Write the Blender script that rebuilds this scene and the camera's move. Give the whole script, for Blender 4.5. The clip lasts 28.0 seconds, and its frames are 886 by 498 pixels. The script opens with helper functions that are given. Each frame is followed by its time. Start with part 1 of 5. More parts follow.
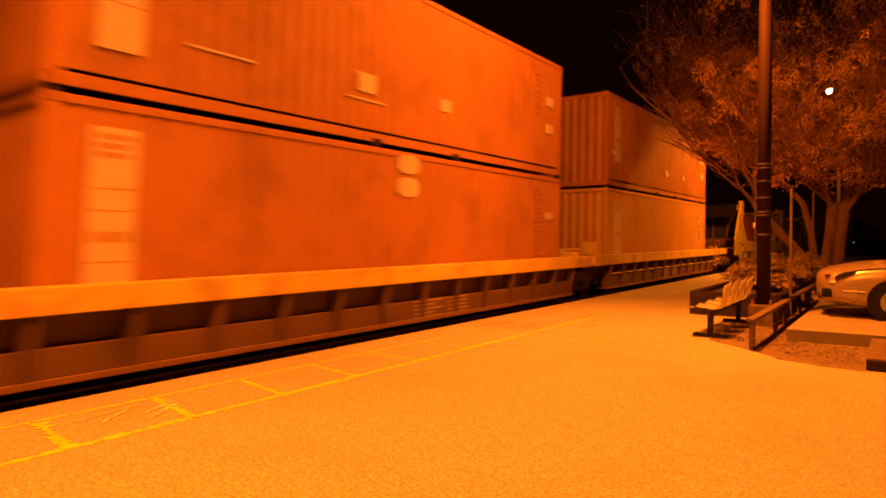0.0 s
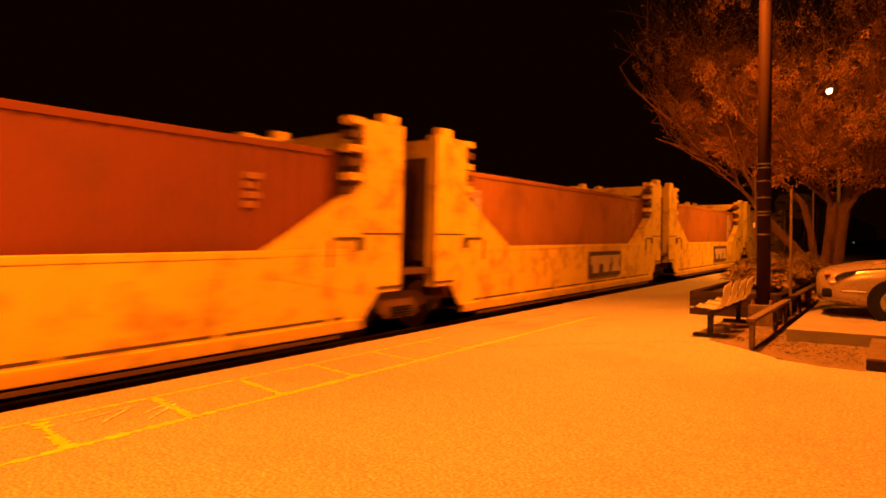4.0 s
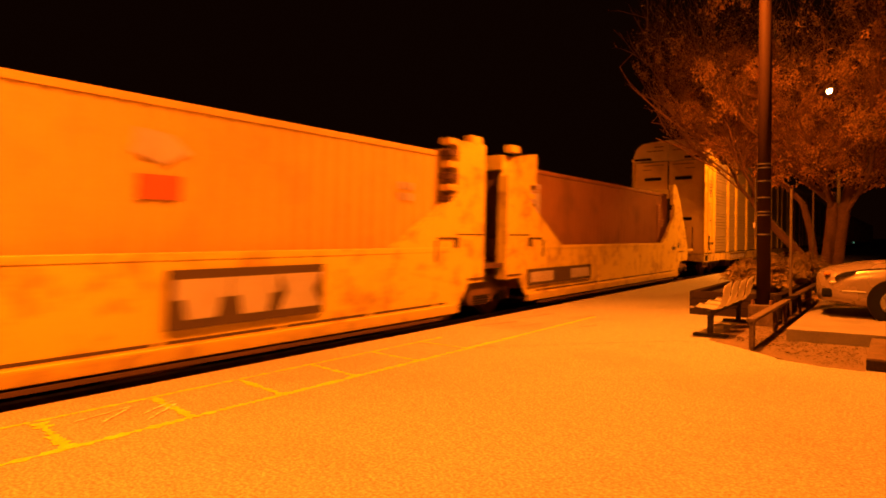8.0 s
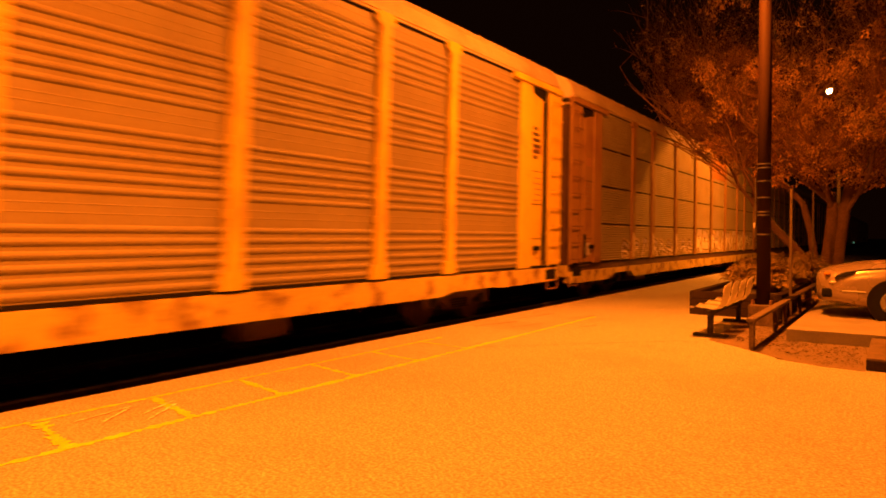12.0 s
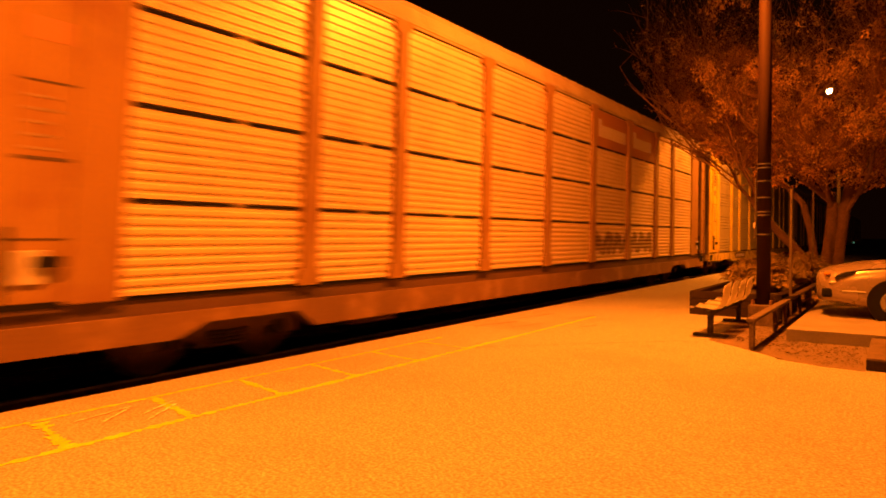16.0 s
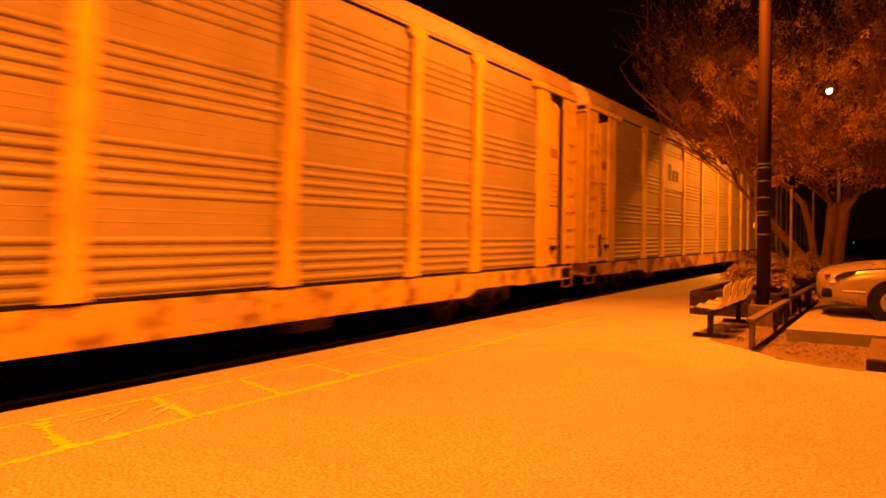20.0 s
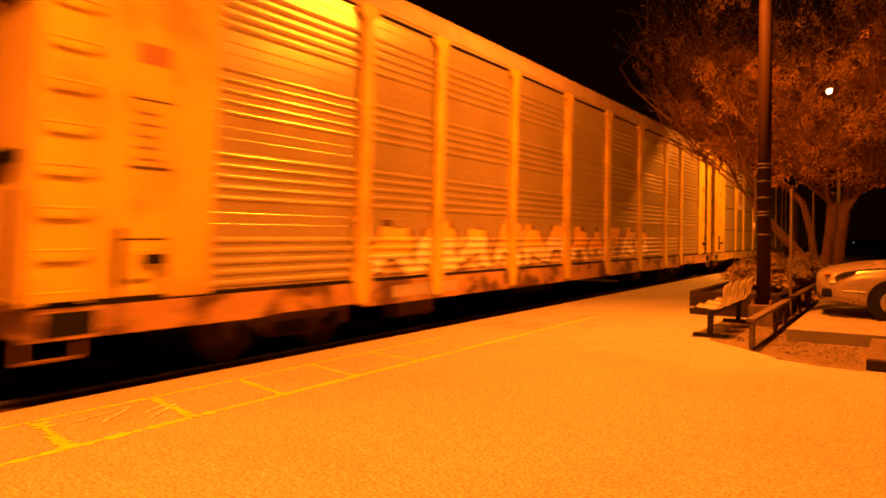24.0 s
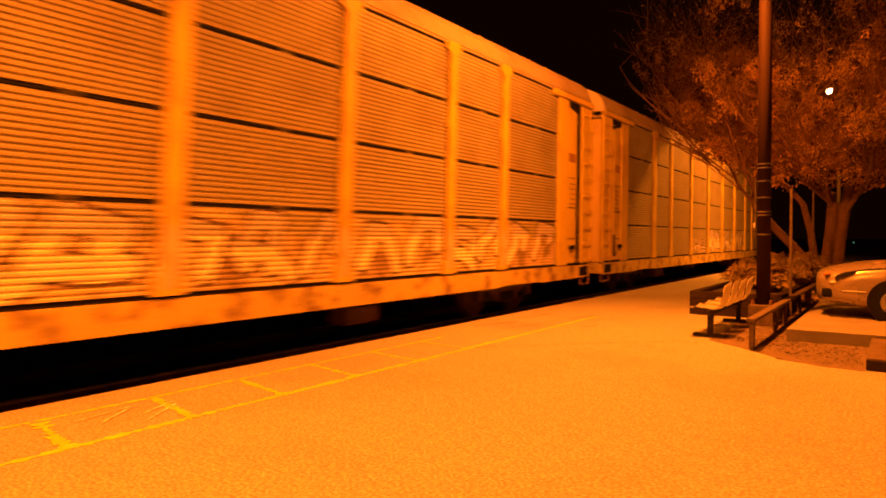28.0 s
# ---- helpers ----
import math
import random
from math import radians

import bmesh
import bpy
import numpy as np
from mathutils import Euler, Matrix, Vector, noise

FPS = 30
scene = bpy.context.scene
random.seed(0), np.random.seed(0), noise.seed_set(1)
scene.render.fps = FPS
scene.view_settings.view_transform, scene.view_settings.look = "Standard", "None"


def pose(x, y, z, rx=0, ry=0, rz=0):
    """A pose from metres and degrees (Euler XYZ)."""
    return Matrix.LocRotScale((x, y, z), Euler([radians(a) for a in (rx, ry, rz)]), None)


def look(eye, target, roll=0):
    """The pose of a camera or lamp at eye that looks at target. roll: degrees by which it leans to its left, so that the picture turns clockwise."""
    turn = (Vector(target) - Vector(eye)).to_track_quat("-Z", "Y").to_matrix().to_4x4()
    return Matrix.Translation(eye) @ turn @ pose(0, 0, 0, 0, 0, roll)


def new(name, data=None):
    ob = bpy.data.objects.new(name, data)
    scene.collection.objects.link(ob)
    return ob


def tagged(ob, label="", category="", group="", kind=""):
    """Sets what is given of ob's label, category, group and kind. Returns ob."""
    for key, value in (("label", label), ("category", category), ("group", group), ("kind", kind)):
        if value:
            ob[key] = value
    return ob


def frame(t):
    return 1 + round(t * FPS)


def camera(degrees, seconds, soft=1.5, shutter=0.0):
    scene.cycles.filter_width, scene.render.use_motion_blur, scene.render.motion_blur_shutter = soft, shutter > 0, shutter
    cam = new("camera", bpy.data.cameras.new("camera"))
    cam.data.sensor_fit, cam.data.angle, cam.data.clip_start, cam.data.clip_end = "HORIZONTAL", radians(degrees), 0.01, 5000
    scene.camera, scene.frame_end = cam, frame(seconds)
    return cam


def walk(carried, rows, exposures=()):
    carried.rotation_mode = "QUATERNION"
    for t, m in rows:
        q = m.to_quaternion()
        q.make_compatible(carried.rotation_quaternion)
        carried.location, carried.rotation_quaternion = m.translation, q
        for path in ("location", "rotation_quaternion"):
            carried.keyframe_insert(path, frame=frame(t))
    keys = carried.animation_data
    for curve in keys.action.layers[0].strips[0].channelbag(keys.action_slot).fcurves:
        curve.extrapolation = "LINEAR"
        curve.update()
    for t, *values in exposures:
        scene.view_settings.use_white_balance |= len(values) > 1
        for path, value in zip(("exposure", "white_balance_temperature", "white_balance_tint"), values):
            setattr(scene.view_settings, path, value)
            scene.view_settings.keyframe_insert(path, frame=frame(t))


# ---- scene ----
cam = camera(70.0, 28.0, soft=1.7, shutter=1.7)
# the clip's camera reads its picture from top to bottom
scene.cycles.rolling_shutter_type, scene.cycles.rolling_shutter_duration = "TOP", 0.38
EYE = (0.0, 0.0, 1.59)
AIM = (EYE[0] - 5.8402, EYE[1] + 8.1146, EYE[2] - 0.1696)
walk(cam, [(0.0, look(EYE, AIM)), (28.0, look(EYE, AIM))])

# ---- night sky and platform lamps ----
world = bpy.data.worlds.new("night")
scene.world = world
world.use_nodes = True
bg = world.node_tree.nodes["Background"]
bg.inputs[0].default_value = (1.0, 0.22, 0.05, 1)
bg.inputs[1].default_value = 0.0035
scene.view_settings.exposure = 0.0

SODIUM, PALE_SODIUM = (1.0, 0.189, 0.008), (1.0, 0.22, 0.01)
# lamps: two shielded ones over the platform, an open one farther down it
LAMPS = (((-2.75, 0.1, 8.6), 11200, SODIUM), ((-2.7, 10.8, 7.3), 8000, SODIUM), ((-2.35, 30.4, 7.5), 8000, PALE_SODIUM))
# each head: (kind, share of its power, cone, softness of the cone's edge)
HEADS = ((("SPOT", 1.0, 140, 0.8), ("POINT", 0.1, 0, 0)), (("SPOT", 0.66, 177, 0.08), ("SPOT", 0.34, 130, 1.0), ("POINT", 0.08, 0, 0)), (("SPOT", 0.8, 164, 0.35), ("POINT", 0.22, 0, 0)))
for (place, watts, tint), head in zip(LAMPS, HEADS):
    for kind, share, cone, edge in head:
        ld = bpy.data.lights.new("sodium_light", kind)
        ld.energy, ld.color, ld.shadow_soft_size = watts * share, tint, 0.18
        if kind == "SPOT":
            ld.spot_size, ld.spot_blend = radians(cone), edge
        lo = new("sodium_light", ld)
        lo.matrix_world = pose(*place)

# ---- train timetable ----
SPEED = 10.55
TRACK_X, RAIL_Z = -8.5, -0.15
riders = []        # (thing, x, y at 0 s, z)
spinners = []      # wheelsets


# ---- materials ----
def mat(name, col, rough=0.7, metal=0.0, spread=0.25, scale=3.0, fine=60.0, bump=0.15, dirt=None, dirt_scale=1.2, dirt_amount=0.5, island=0.0, dirt_edge=0.18):
    """Procedural surface: large patches and fine grain in colour, stains of a second colour, fine bump."""
    m = bpy.data.materials.new(name)
    m.use_nodes = True
    nt = m.node_tree
    n, l = nt.nodes, nt.links
    b = n["Principled BSDF"]
    b.inputs["Metallic"].default_value = metal
    tc = n.new("ShaderNodeTexCoord")
    big = n.new("ShaderNodeTexNoise")
    big.inputs["Scale"].default_value, big.inputs["Detail"].default_value = scale, 5
    l.new(tc.outputs["Object"], big.inputs["Vector"])
    small = n.new("ShaderNodeTexNoise")
    small.inputs["Scale"].default_value, small.inputs["Detail"].default_value = fine, 3
    l.new(tc.outputs["Object"], small.inputs["Vector"])
    add = n.new("ShaderNodeMath")
    add.operation = "ADD"
    l.new(big.outputs["Fac"], add.inputs[0])
    l.new(small.outputs["Fac"], add.inputs[1])
    mp = n.new("ShaderNodeMapRange")
    mp.inputs["From Min"].default_value, mp.inputs["From Max"].default_value = 0.6, 1.4
    mp.inputs["To Min"].default_value, mp.inputs["To Max"].default_value = 1 - spread, 1 + spread
    l.new(add.outputs[0], mp.inputs["Value"])
    last = mp.outputs["Result"]
    if island:
        info = n.new("ShaderNodeObjectInfo")
        m2 = n.new("ShaderNodeMapRange")
        m2.inputs["To Min"].default_value, m2.inputs["To Max"].default_value = 1 - island, 1 + island
        l.new(info.outputs["Random"], m2.inputs["Value"])
        mm = n.new("ShaderNodeMath")
        mm.operation = "MULTIPLY"
        l.new(last, mm.inputs[0])
        l.new(m2.outputs["Result"], mm.inputs[1])
        last = mm.outputs[0]
    vm = n.new("ShaderNodeVectorMath")
    vm.operation = "SCALE"
    vm.inputs[0].default_value = col[:3]
    l.new(last, vm.inputs["Scale"])
    out = vm.outputs["Vector"]
    if dirt:
        dn = n.new("ShaderNodeTexNoise")
        dn.inputs["Scale"].default_value, dn.inputs["Detail"].default_value, dn.inputs["Roughness"].default_value = dirt_scale, 8, 0.65
        mpg = n.new("ShaderNodeMapping")
        mpg.inputs["Location"].default_value = (3.7, 1.9, 5.3)
        l.new(tc.outputs["Object"], mpg.inputs["Vector"])
        l.new(mpg.outputs["Vector"], dn.inputs["Vector"])
        dr = n.new("ShaderNodeMapRange")
        dr.inputs["From Min"].default_value, dr.inputs["From Max"].default_value = 0.5 - 0.03 * (dirt_edge < 0.1), 0.5 + dirt_edge
        dr.inputs["To Max"].default_value = dirt_amount
        l.new(dn.outputs["Fac"], dr.inputs["Value"])
        mx = n.new("ShaderNodeMix")
        mx.data_type = "RGBA"
        l.new(dr.outputs["Result"], mx.inputs["Factor"])
        l.new(out, mx.inputs["A"])
        mx.inputs["B"].default_value = (*dirt[:3], 1)
        out = mx.outputs["Result"]
    l.new(out, b.inputs["Base Color"])
    rr = n.new("ShaderNodeMapRange")
    rr.inputs["To Min"].default_value, rr.inputs["To Max"].default_value = max(0.03, rough - 0.12), min(1, rough + 0.12)
    l.new(big.outputs["Fac"], rr.inputs["Value"])
    l.new(rr.outputs["Result"], b.inputs["Roughness"])
    if bump:
        bp = n.new("ShaderNodeBump")
        bp.inputs["Strength"].default_value, bp.inputs["Distance"].default_value = bump, 0.01
        l.new(small.outputs["Fac"], bp.inputs["Height"])
        l.new(bp.outputs["Normal"], b.inputs["Normal"])
    return m


def speckled(name, col, grain, contrast):
    """Asphalt with visible stones: two grains of speckle over broad stains."""
    m = mat(name, col, 0.9, 0, 0.2, 9.0, grain, 0.3, dirt=tuple(c * 0.62 for c in col), dirt_scale=0.45, dirt_amount=0.4)
    nt = m.node_tree
    n, l = nt.nodes, nt.links
    b = n["Principled BSDF"]
    old = b.inputs["Base Color"].links[0].from_socket
    tc = n.new("ShaderNodeTexCoord")
    sp = n.new("ShaderNodeTexNoise")
    sp.inputs["Scale"].default_value, sp.inputs["Detail"].default_value, sp.inputs["Roughness"].default_value = grain, 4, 0.75
    l.new(tc.outputs["Object"], sp.inputs["Vector"])
    mr = n.new("ShaderNodeMapRange")
    mr.inputs["From Min"].default_value, mr.inputs["From Max"].default_value = 0.34, 0.66
    mr.inputs["To Min"].default_value, mr.inputs["To Max"].default_value = 1 - contrast, 1 + contrast
    l.new(sp.outputs["Fac"], mr.inputs["Value"])
    vm = n.new("ShaderNodeVectorMath")
    vm.operation = "SCALE"
    l.new(old, vm.inputs[0])
    l.new(mr.outputs["Result"], vm.inputs["Scale"])
    l.new(vm.outputs["Vector"], b.inputs["Base Color"])
    return m


def glow(name, col, strength):
    m = bpy.data.materials.new(name)
    m.use_nodes = True
    b = m.node_tree.nodes["Principled BSDF"]
    b.inputs["Base Color"].default_value = (*col, 1)
    b.inputs["Emission Color"].default_value = (*col, 1)
    b.inputs["Emission Strength"].default_value = strength
    return m


M = {
    "platform": speckled("platform_asphalt", (0.35, 0.34, 0.3), 38.0, 0.42),
    "ground": mat("dark_ground", (0.07, 0.06, 0.05), 0.95, 0, 0.4, 0.4, 12, 0.6),
    "ballast": mat("ballast_stone", (0.06, 0.052, 0.047), 0.95, 0, 0.5, 3, 25, 0.6, island=0.3),
    "gravel": mat("gravel_bed", (0.155, 0.115, 0.085), 0.95, 0, 0.3, 1.5, 30, 0.7, dirt=(0.2, 0.15, 0.11), dirt_scale=6, dirt_amount=0.5),
    "concrete": mat("worn_concrete", (0.28, 0.25, 0.215), 0.88, 0, 0.2, 1.5, 50, 0.35, dirt=(0.17, 0.15, 0.13), dirt_scale=1.8, dirt_amount=0.5),
    "yellowline": mat("worn_yellow_paint", (0.55, 0.62, 0.01), 0.75, 0, 0.3, 6, 60, 0.4, dirt=(0.36, 0.35, 0.25), dirt_scale=30, dirt_amount=0.55),
    "chalk": mat("faint_chalk", (0.75, 0.72, 0.6), 0.9, 0, 0.3, 9, 60, 0.3, dirt=(0.33, 0.3, 0.27), dirt_scale=20, dirt_amount=0.9),
    "crackdark": mat("asphalt_crack", (0.17, 0.14, 0.12), 0.95, 0, 0.3, 9, 60, 0.4, dirt=(0.33, 0.3, 0.27), dirt_scale=6, dirt_amount=0.9),
    "timber": mat("dark_treated_timber", (0.032, 0.021, 0.015), 0.85, 0, 0.4, 4, 40, 0.5),
    "fencewood": mat("weathered_timber", (0.135, 0.095, 0.065), 0.85, 0, 0.4, 5, 40, 0.5, dirt=(0.05, 0.035, 0.03), dirt_scale=4, dirt_amount=0.7),
    "pole": mat("brown_pole_paint", (0.03, 0.014, 0.009), 0.7, 0, 0.15, 2, 40, 0.1),
    "seat": mat("pale_seat_plastic", (0.62, 0.58, 0.48), 0.45, 0, 0.08, 4, 50, 0.05),
    "darkmetal": mat("dark_painted_steel", (0.04, 0.033, 0.03), 0.6, 0.3, 0.3, 5, 40, 0.2),
    "steel": mat("rail_steel", (0.35, 0.33, 0.31), 0.35, 0.9, 0.15, 8, 60, 0.1),
    "rust": mat("rusty_steel", (0.17, 0.09, 0.05), 0.85, 0.1, 0.4, 3, 40, 0.3),
    "bark": mat("tree_bark", (0.3, 0.165, 0.08), 0.95, 0, 0.35, 6, 35, 0.8),
    "trunkbark": mat("dark_trunk_bark", (0.18, 0.1, 0.055), 0.95, 0, 0.4, 5, 30, 1.0),
    "shrub": mat("juniper_green", (0.42, 0.31, 0.11), 0.8, 0, 0.5, 6, 30, 0.3),
    "carpaint": mat("silver_car_paint", (0.34, 0.28, 0.25), 0.27, 0.45, 0.05, 2, 80, 0.02),
    "rubber": mat("tyre_rubber", (0.012, 0.012, 0.012), 0.85, 0, 0.2, 10, 60, 0.2),
    "alloy": mat("wheel_alloy", (0.4, 0.4, 0.4), 0.35, 0.8, 0.1, 10, 60, 0.05),
    "glassdark": mat("tinted_glass", (0.02, 0.02, 0.02), 0.08, 0, 0.05, 2, 60, 0.0),
    "amber": mat("amber_lens", (0.6, 0.25, 0.03), 0.2, 0, 0.05, 5, 60, 0.0),
    "lens": glow("sodium_lens", (1.0, 0.62, 0.2), 60.0),
    "signal": glow("distant_signal", (0.35, 1.0, 0.6), 0.2),
    # train
    "box_red": mat("container_oxide_red", (0.325, 0.147, 0.045), 0.58, 0, 0.12, 0.7, 30, 0.08, dirt=(0.14, 0.07, 0.04), dirt_scale=0.9, dirt_amount=0.5),
    "box_brown": mat("container_brown", (0.26, 0.122, 0.045), 0.58, 0, 0.12, 0.7, 30, 0.08, dirt=(0.11, 0.06, 0.035), dirt_scale=0.9, dirt_amount=0.5),
    "box_maroon": mat("container_maroon", (0.18, 0.052, 0.03), 0.58, 0, 0.12, 0.7, 30, 0.08, dirt=(0.13, 0.05, 0.035), dirt_scale=0.9, dirt_amount=0.5),
    "box_orange": mat("container_orange", (0.56, 0.4, 0.085), 0.6, 0, 0.1, 0.7, 30, 0.08, dirt=(0.44, 0.26, 0.09), dirt_scale=0.9, dirt_amount=0.4),
    "mark": mat("white_marking", (0.47, 0.41, 0.42), 0.6, 0, 0.12, 2, 40, 0.05, dirt=(0.4, 0.3, 0.22), dirt_scale=3, dirt_amount=0.5),
    "faded": mat("faded_writing", (0.34, 0.17, 0.08), 0.6, 0, 0.15, 2, 40, 0.05),
    "markred": mat("red_marking", (0.42, 0.1, 0.05), 0.6, 0, 0.12, 2, 40, 0.05),
    "markdark": mat("dark_marking", (0.07, 0.045, 0.035), 0.65, 0, 0.2, 2, 40, 0.05),
    "well": mat("well_car_yellow", (0.68, 0.53, 0.05), 0.6, 0, 0.12, 0.8, 30, 0.1, dirt=(0.24, 0.115, 0.05), dirt_scale=2.2, dirt_amount=0.6, dirt_edge=0.13),
    "sill": mat("brown_sill_steel", (0.1, 0.05, 0.032), 0.75, 0, 0.3, 1, 30, 0.2, dirt=(0.06, 0.035, 0.025), dirt_scale=1.4, dirt_amount=0.7),
    "deckedge": mat("worn_yellow_deck_edge", (0.56, 0.42, 0.07), 0.7, 0, 0.25, 1, 30, 0.2, dirt=(0.25, 0.13, 0.07), dirt_scale=1.6, dirt_amount=0.7),
    "galv_dull": mat("dull_galvanised_panel", (0.26, 0.21, 0.135), 0.6, 0.1, 0.16, 0.8, 30, 0.05, dirt=(0.18, 0.125, 0.08), dirt_scale=0.7, dirt_amount=0.55, island=0.1),
    "galv": mat("galvanised_panel", (0.33, 0.28, 0.185), 0.62, 0.05, 0.16, 0.8, 30, 0.05, dirt=(0.2, 0.14, 0.1), dirt_scale=0.7, dirt_amount=0.55, island=0.1),
    "galv_bright": mat("bright_galvanised_panel", (0.47, 0.39, 0.23), 0.34, 0.4, 0.14, 0.8, 30, 0.05, dirt=(0.3, 0.22, 0.15), dirt_scale=0.7, dirt_amount=0.45, island=0.1),
    "galv_fresh": mat("fresh_galvanised_panel", (0.74, 0.6, 0.45), 0.45, 0.3, 0.14, 0.8, 30, 0.05, dirt=(0.5, 0.36, 0.24), dirt_scale=0.7, dirt_amount=0.45, island=0.1),
    "rackyellow": mat("rack_yellow_paint", (0.66, 0.49, 0.04), 0.6, 0, 0.12, 0.8, 30, 0.08, dirt=(0.34, 0.18, 0.07), dirt_scale=1.2, dirt_amount=0.6),
    "rackred": mat("rack_red_paint", (0.29, 0.165, 0.055), 0.6, 0, 0.12, 0.8, 30, 0.08, dirt=(0.2, 0.08, 0.04), dirt_scale=1.2, dirt_amount=0.6),
    "rackwhite": mat("rack_white_paint", (0.62, 0.56, 0.48), 0.6, 0, 0.12, 0.8, 30, 0.08, dirt=(0.34, 0.24, 0.16), dirt_scale=1.2, dirt_amount=0.6),
    "roof": mat("galvanised_roof", (0.46, 0.36, 0.27), 0.7, 0.1, 0.15, 0.6, 30, 0.06, dirt=(0.27, 0.18, 0.13), dirt_scale=0.8, dirt_amount=0.6),
    "flatsill": mat("flat_car_sill", (0.56, 0.43, 0.1), 0.7, 0, 0.25, 0.9, 30, 0.2, dirt=(0.17, 0.085, 0.045), dirt_scale=2.3, dirt_amount=0.85, dirt_edge=0.1),
    "dirtysill": mat("rust_stained_sill", (0.44, 0.26, 0.12), 0.7, 0, 0.3, 0.9, 30, 0.2, dirt=(0.09, 0.04, 0.025), dirt_scale=1.1, dirt_amount=0.95, dirt_edge=0.05),
    "redsill": mat("red_brown_sill", (0.18, 0.095, 0.04), 0.75, 0, 0.3, 0.9, 30, 0.2, dirt=(0.4, 0.24, 0.12), dirt_scale=1.3, dirt_amount=0.6, dirt_edge=0.2),
    "tag_buff": mat("buff_spray_paint", (0.62, 0.48, 0.3), 0.6, 0, 0.35, 1.8, 40, 0.05, dirt=(0.17, 0.1, 0.06), dirt_scale=1.6, dirt_amount=0.8, dirt_edge=0.1),
    "enddoor": mat("pale_yellow_end_door", (0.8, 0.6, 0.2), 0.6, 0.0, 0.15, 0.9, 30, 0.1, dirt=(0.5, 0.32, 0.14), dirt_scale=0.6, dirt_amount=0.5),
    "hood": mat("pale_end_hood", (0.8, 0.68, 0.5), 0.6, 0.0, 0.12, 0.9, 30, 0.06, dirt=(0.55, 0.42, 0.28), dirt_scale=0.7, dirt_amount=0.4),
    "tag_yellow": mat("yellow_spray_paint", (0.75, 0.48, 0.08), 0.6, 0, 0.3, 2.2, 40, 0.05),
    "box_tan": mat("container_tan", (0.44, 0.27, 0.07), 0.58, 0, 0.1, 0.7, 30, 0.08, dirt=(0.3, 0.13, 0.05), dirt_scale=0.9, dirt_amount=0.4),
    "tag_pale": mat("pale_spray_paint", (0.76, 0.67, 0.52), 0.6, 0, 0.3, 2.2, 40, 0.05),
    "tag_dim": mat("dull_spray_paint", (0.27, 0.19, 0.12), 0.65, 0, 0.4, 2.2, 40, 0.05),
    "tag_dark": mat("dark_spray_paint", (0.1, 0.055, 0.04), 0.65, 0, 0.3, 2.2, 40, 0.05),
    "litter": mat("dry_leaf_litter", (0.07, 0.045, 0.03), 0.95, 0, 0.5, 9, 40, 0.3),
    "panelgap": mat("dark_panel_gap", (0.02, 0.017, 0.015), 0.7, 0, 0.2, 5, 40, 0.0),
    "lamp_cover": mat("clear_lamp_cover", (0.7, 0.66, 0.58), 0.15, 0.1, 0.1, 6, 50, 0.0),
    "black": mat("black_gap_and_shade", (0.012, 0.01, 0.009), 0.9, 0, 0.2, 2, 30, 0.1),
}


def translucent(m, col, share):
    """Lets light through thin leaves."""
    n, l = m.node_tree.nodes, m.node_tree.links
    tr = n.new("ShaderNodeBsdfTranslucent")
    tr.inputs["Color"].default_value = (*col, 1)
    mx = n.new("ShaderNodeMixShader")
    mx.inputs["Fac"].default_value = share
    l.new(n["Principled BSDF"].outputs[0], mx.inputs[1])
    l.new(tr.outputs[0], mx.inputs[2])
    l.new(mx.outputs[0], n["Material Output"].inputs["Surface"])


M["leaf"] = mat("young_leaves", (0.8, 0.48, 0.13), 0.65, 0, 0.5, 2.5, 20, 0.1)
translucent(M["leaf"], (0.5, 0.26, 0.06), 0.25)
translucent(M["shrub"], (0.16, 0.14, 0.05), 0.25)
for key in ("box_red", "box_brown", "box_maroon", "box_tan", "box_orange"):
    M[key].node_tree.nodes["Principled BSDF"].inputs["Specular IOR Level"].default_value = 0.25
for key in ("pole", "darkmetal", "rubber", "black", "timber"):
    M[key].node_tree.nodes["Principled BSDF"].inputs["Specular IOR Level"].default_value = 0.12


# ---- mesh helpers ----
def box(bm, x0, x1, y0, y1, z0, z1, bevel=0.0):
    g = bmesh.ops.create_cube(bm, size=1)["verts"]
    for v in g:
        v.co = Vector(((x0 + x1) / 2 + v.co.x * (x1 - x0), (y0 + y1) / 2 + v.co.y * (y1 - y0), (z0 + z1) / 2 + v.co.z * (z1 - z0)))
    if bevel:
        es = list({e for v in g for e in v.link_edges})
        bmesh.ops.bevel(bm, geom=es, offset=bevel, segments=2, profile=0.5, affect="EDGES")


def tube(bm, p, q, r0, r1=None, seg=10, caps=True):
    p, q = Vector(p), Vector(q)
    r1 = r0 if r1 is None else r1
    d = q - p
    m = Matrix.Translation((p + q) / 2) @ d.to_track_quat("Z", "Y").to_matrix().to_4x4()
    bmesh.ops.create_cone(bm, cap_ends=caps, segments=seg, radius1=r0, radius2=r1, depth=d.length, matrix=m)


def slab(bm, pts, x0, x1):
    """Outline in (y, z), given thickness along x."""
    a = [bm.verts.new((x0, y, z)) for y, z in pts]
    b = [bm.verts.new((x1, y, z)) for y, z in pts]
    bm.faces.new(a), bm.faces.new(b[::-1])
    k = len(pts)
    for i in range(k):
        j = (i + 1) % k
        bm.faces.new((a[j], a[i], b[i], b[j]))
    bmesh.ops.recalc_face_normals(bm, faces=bm.faces)


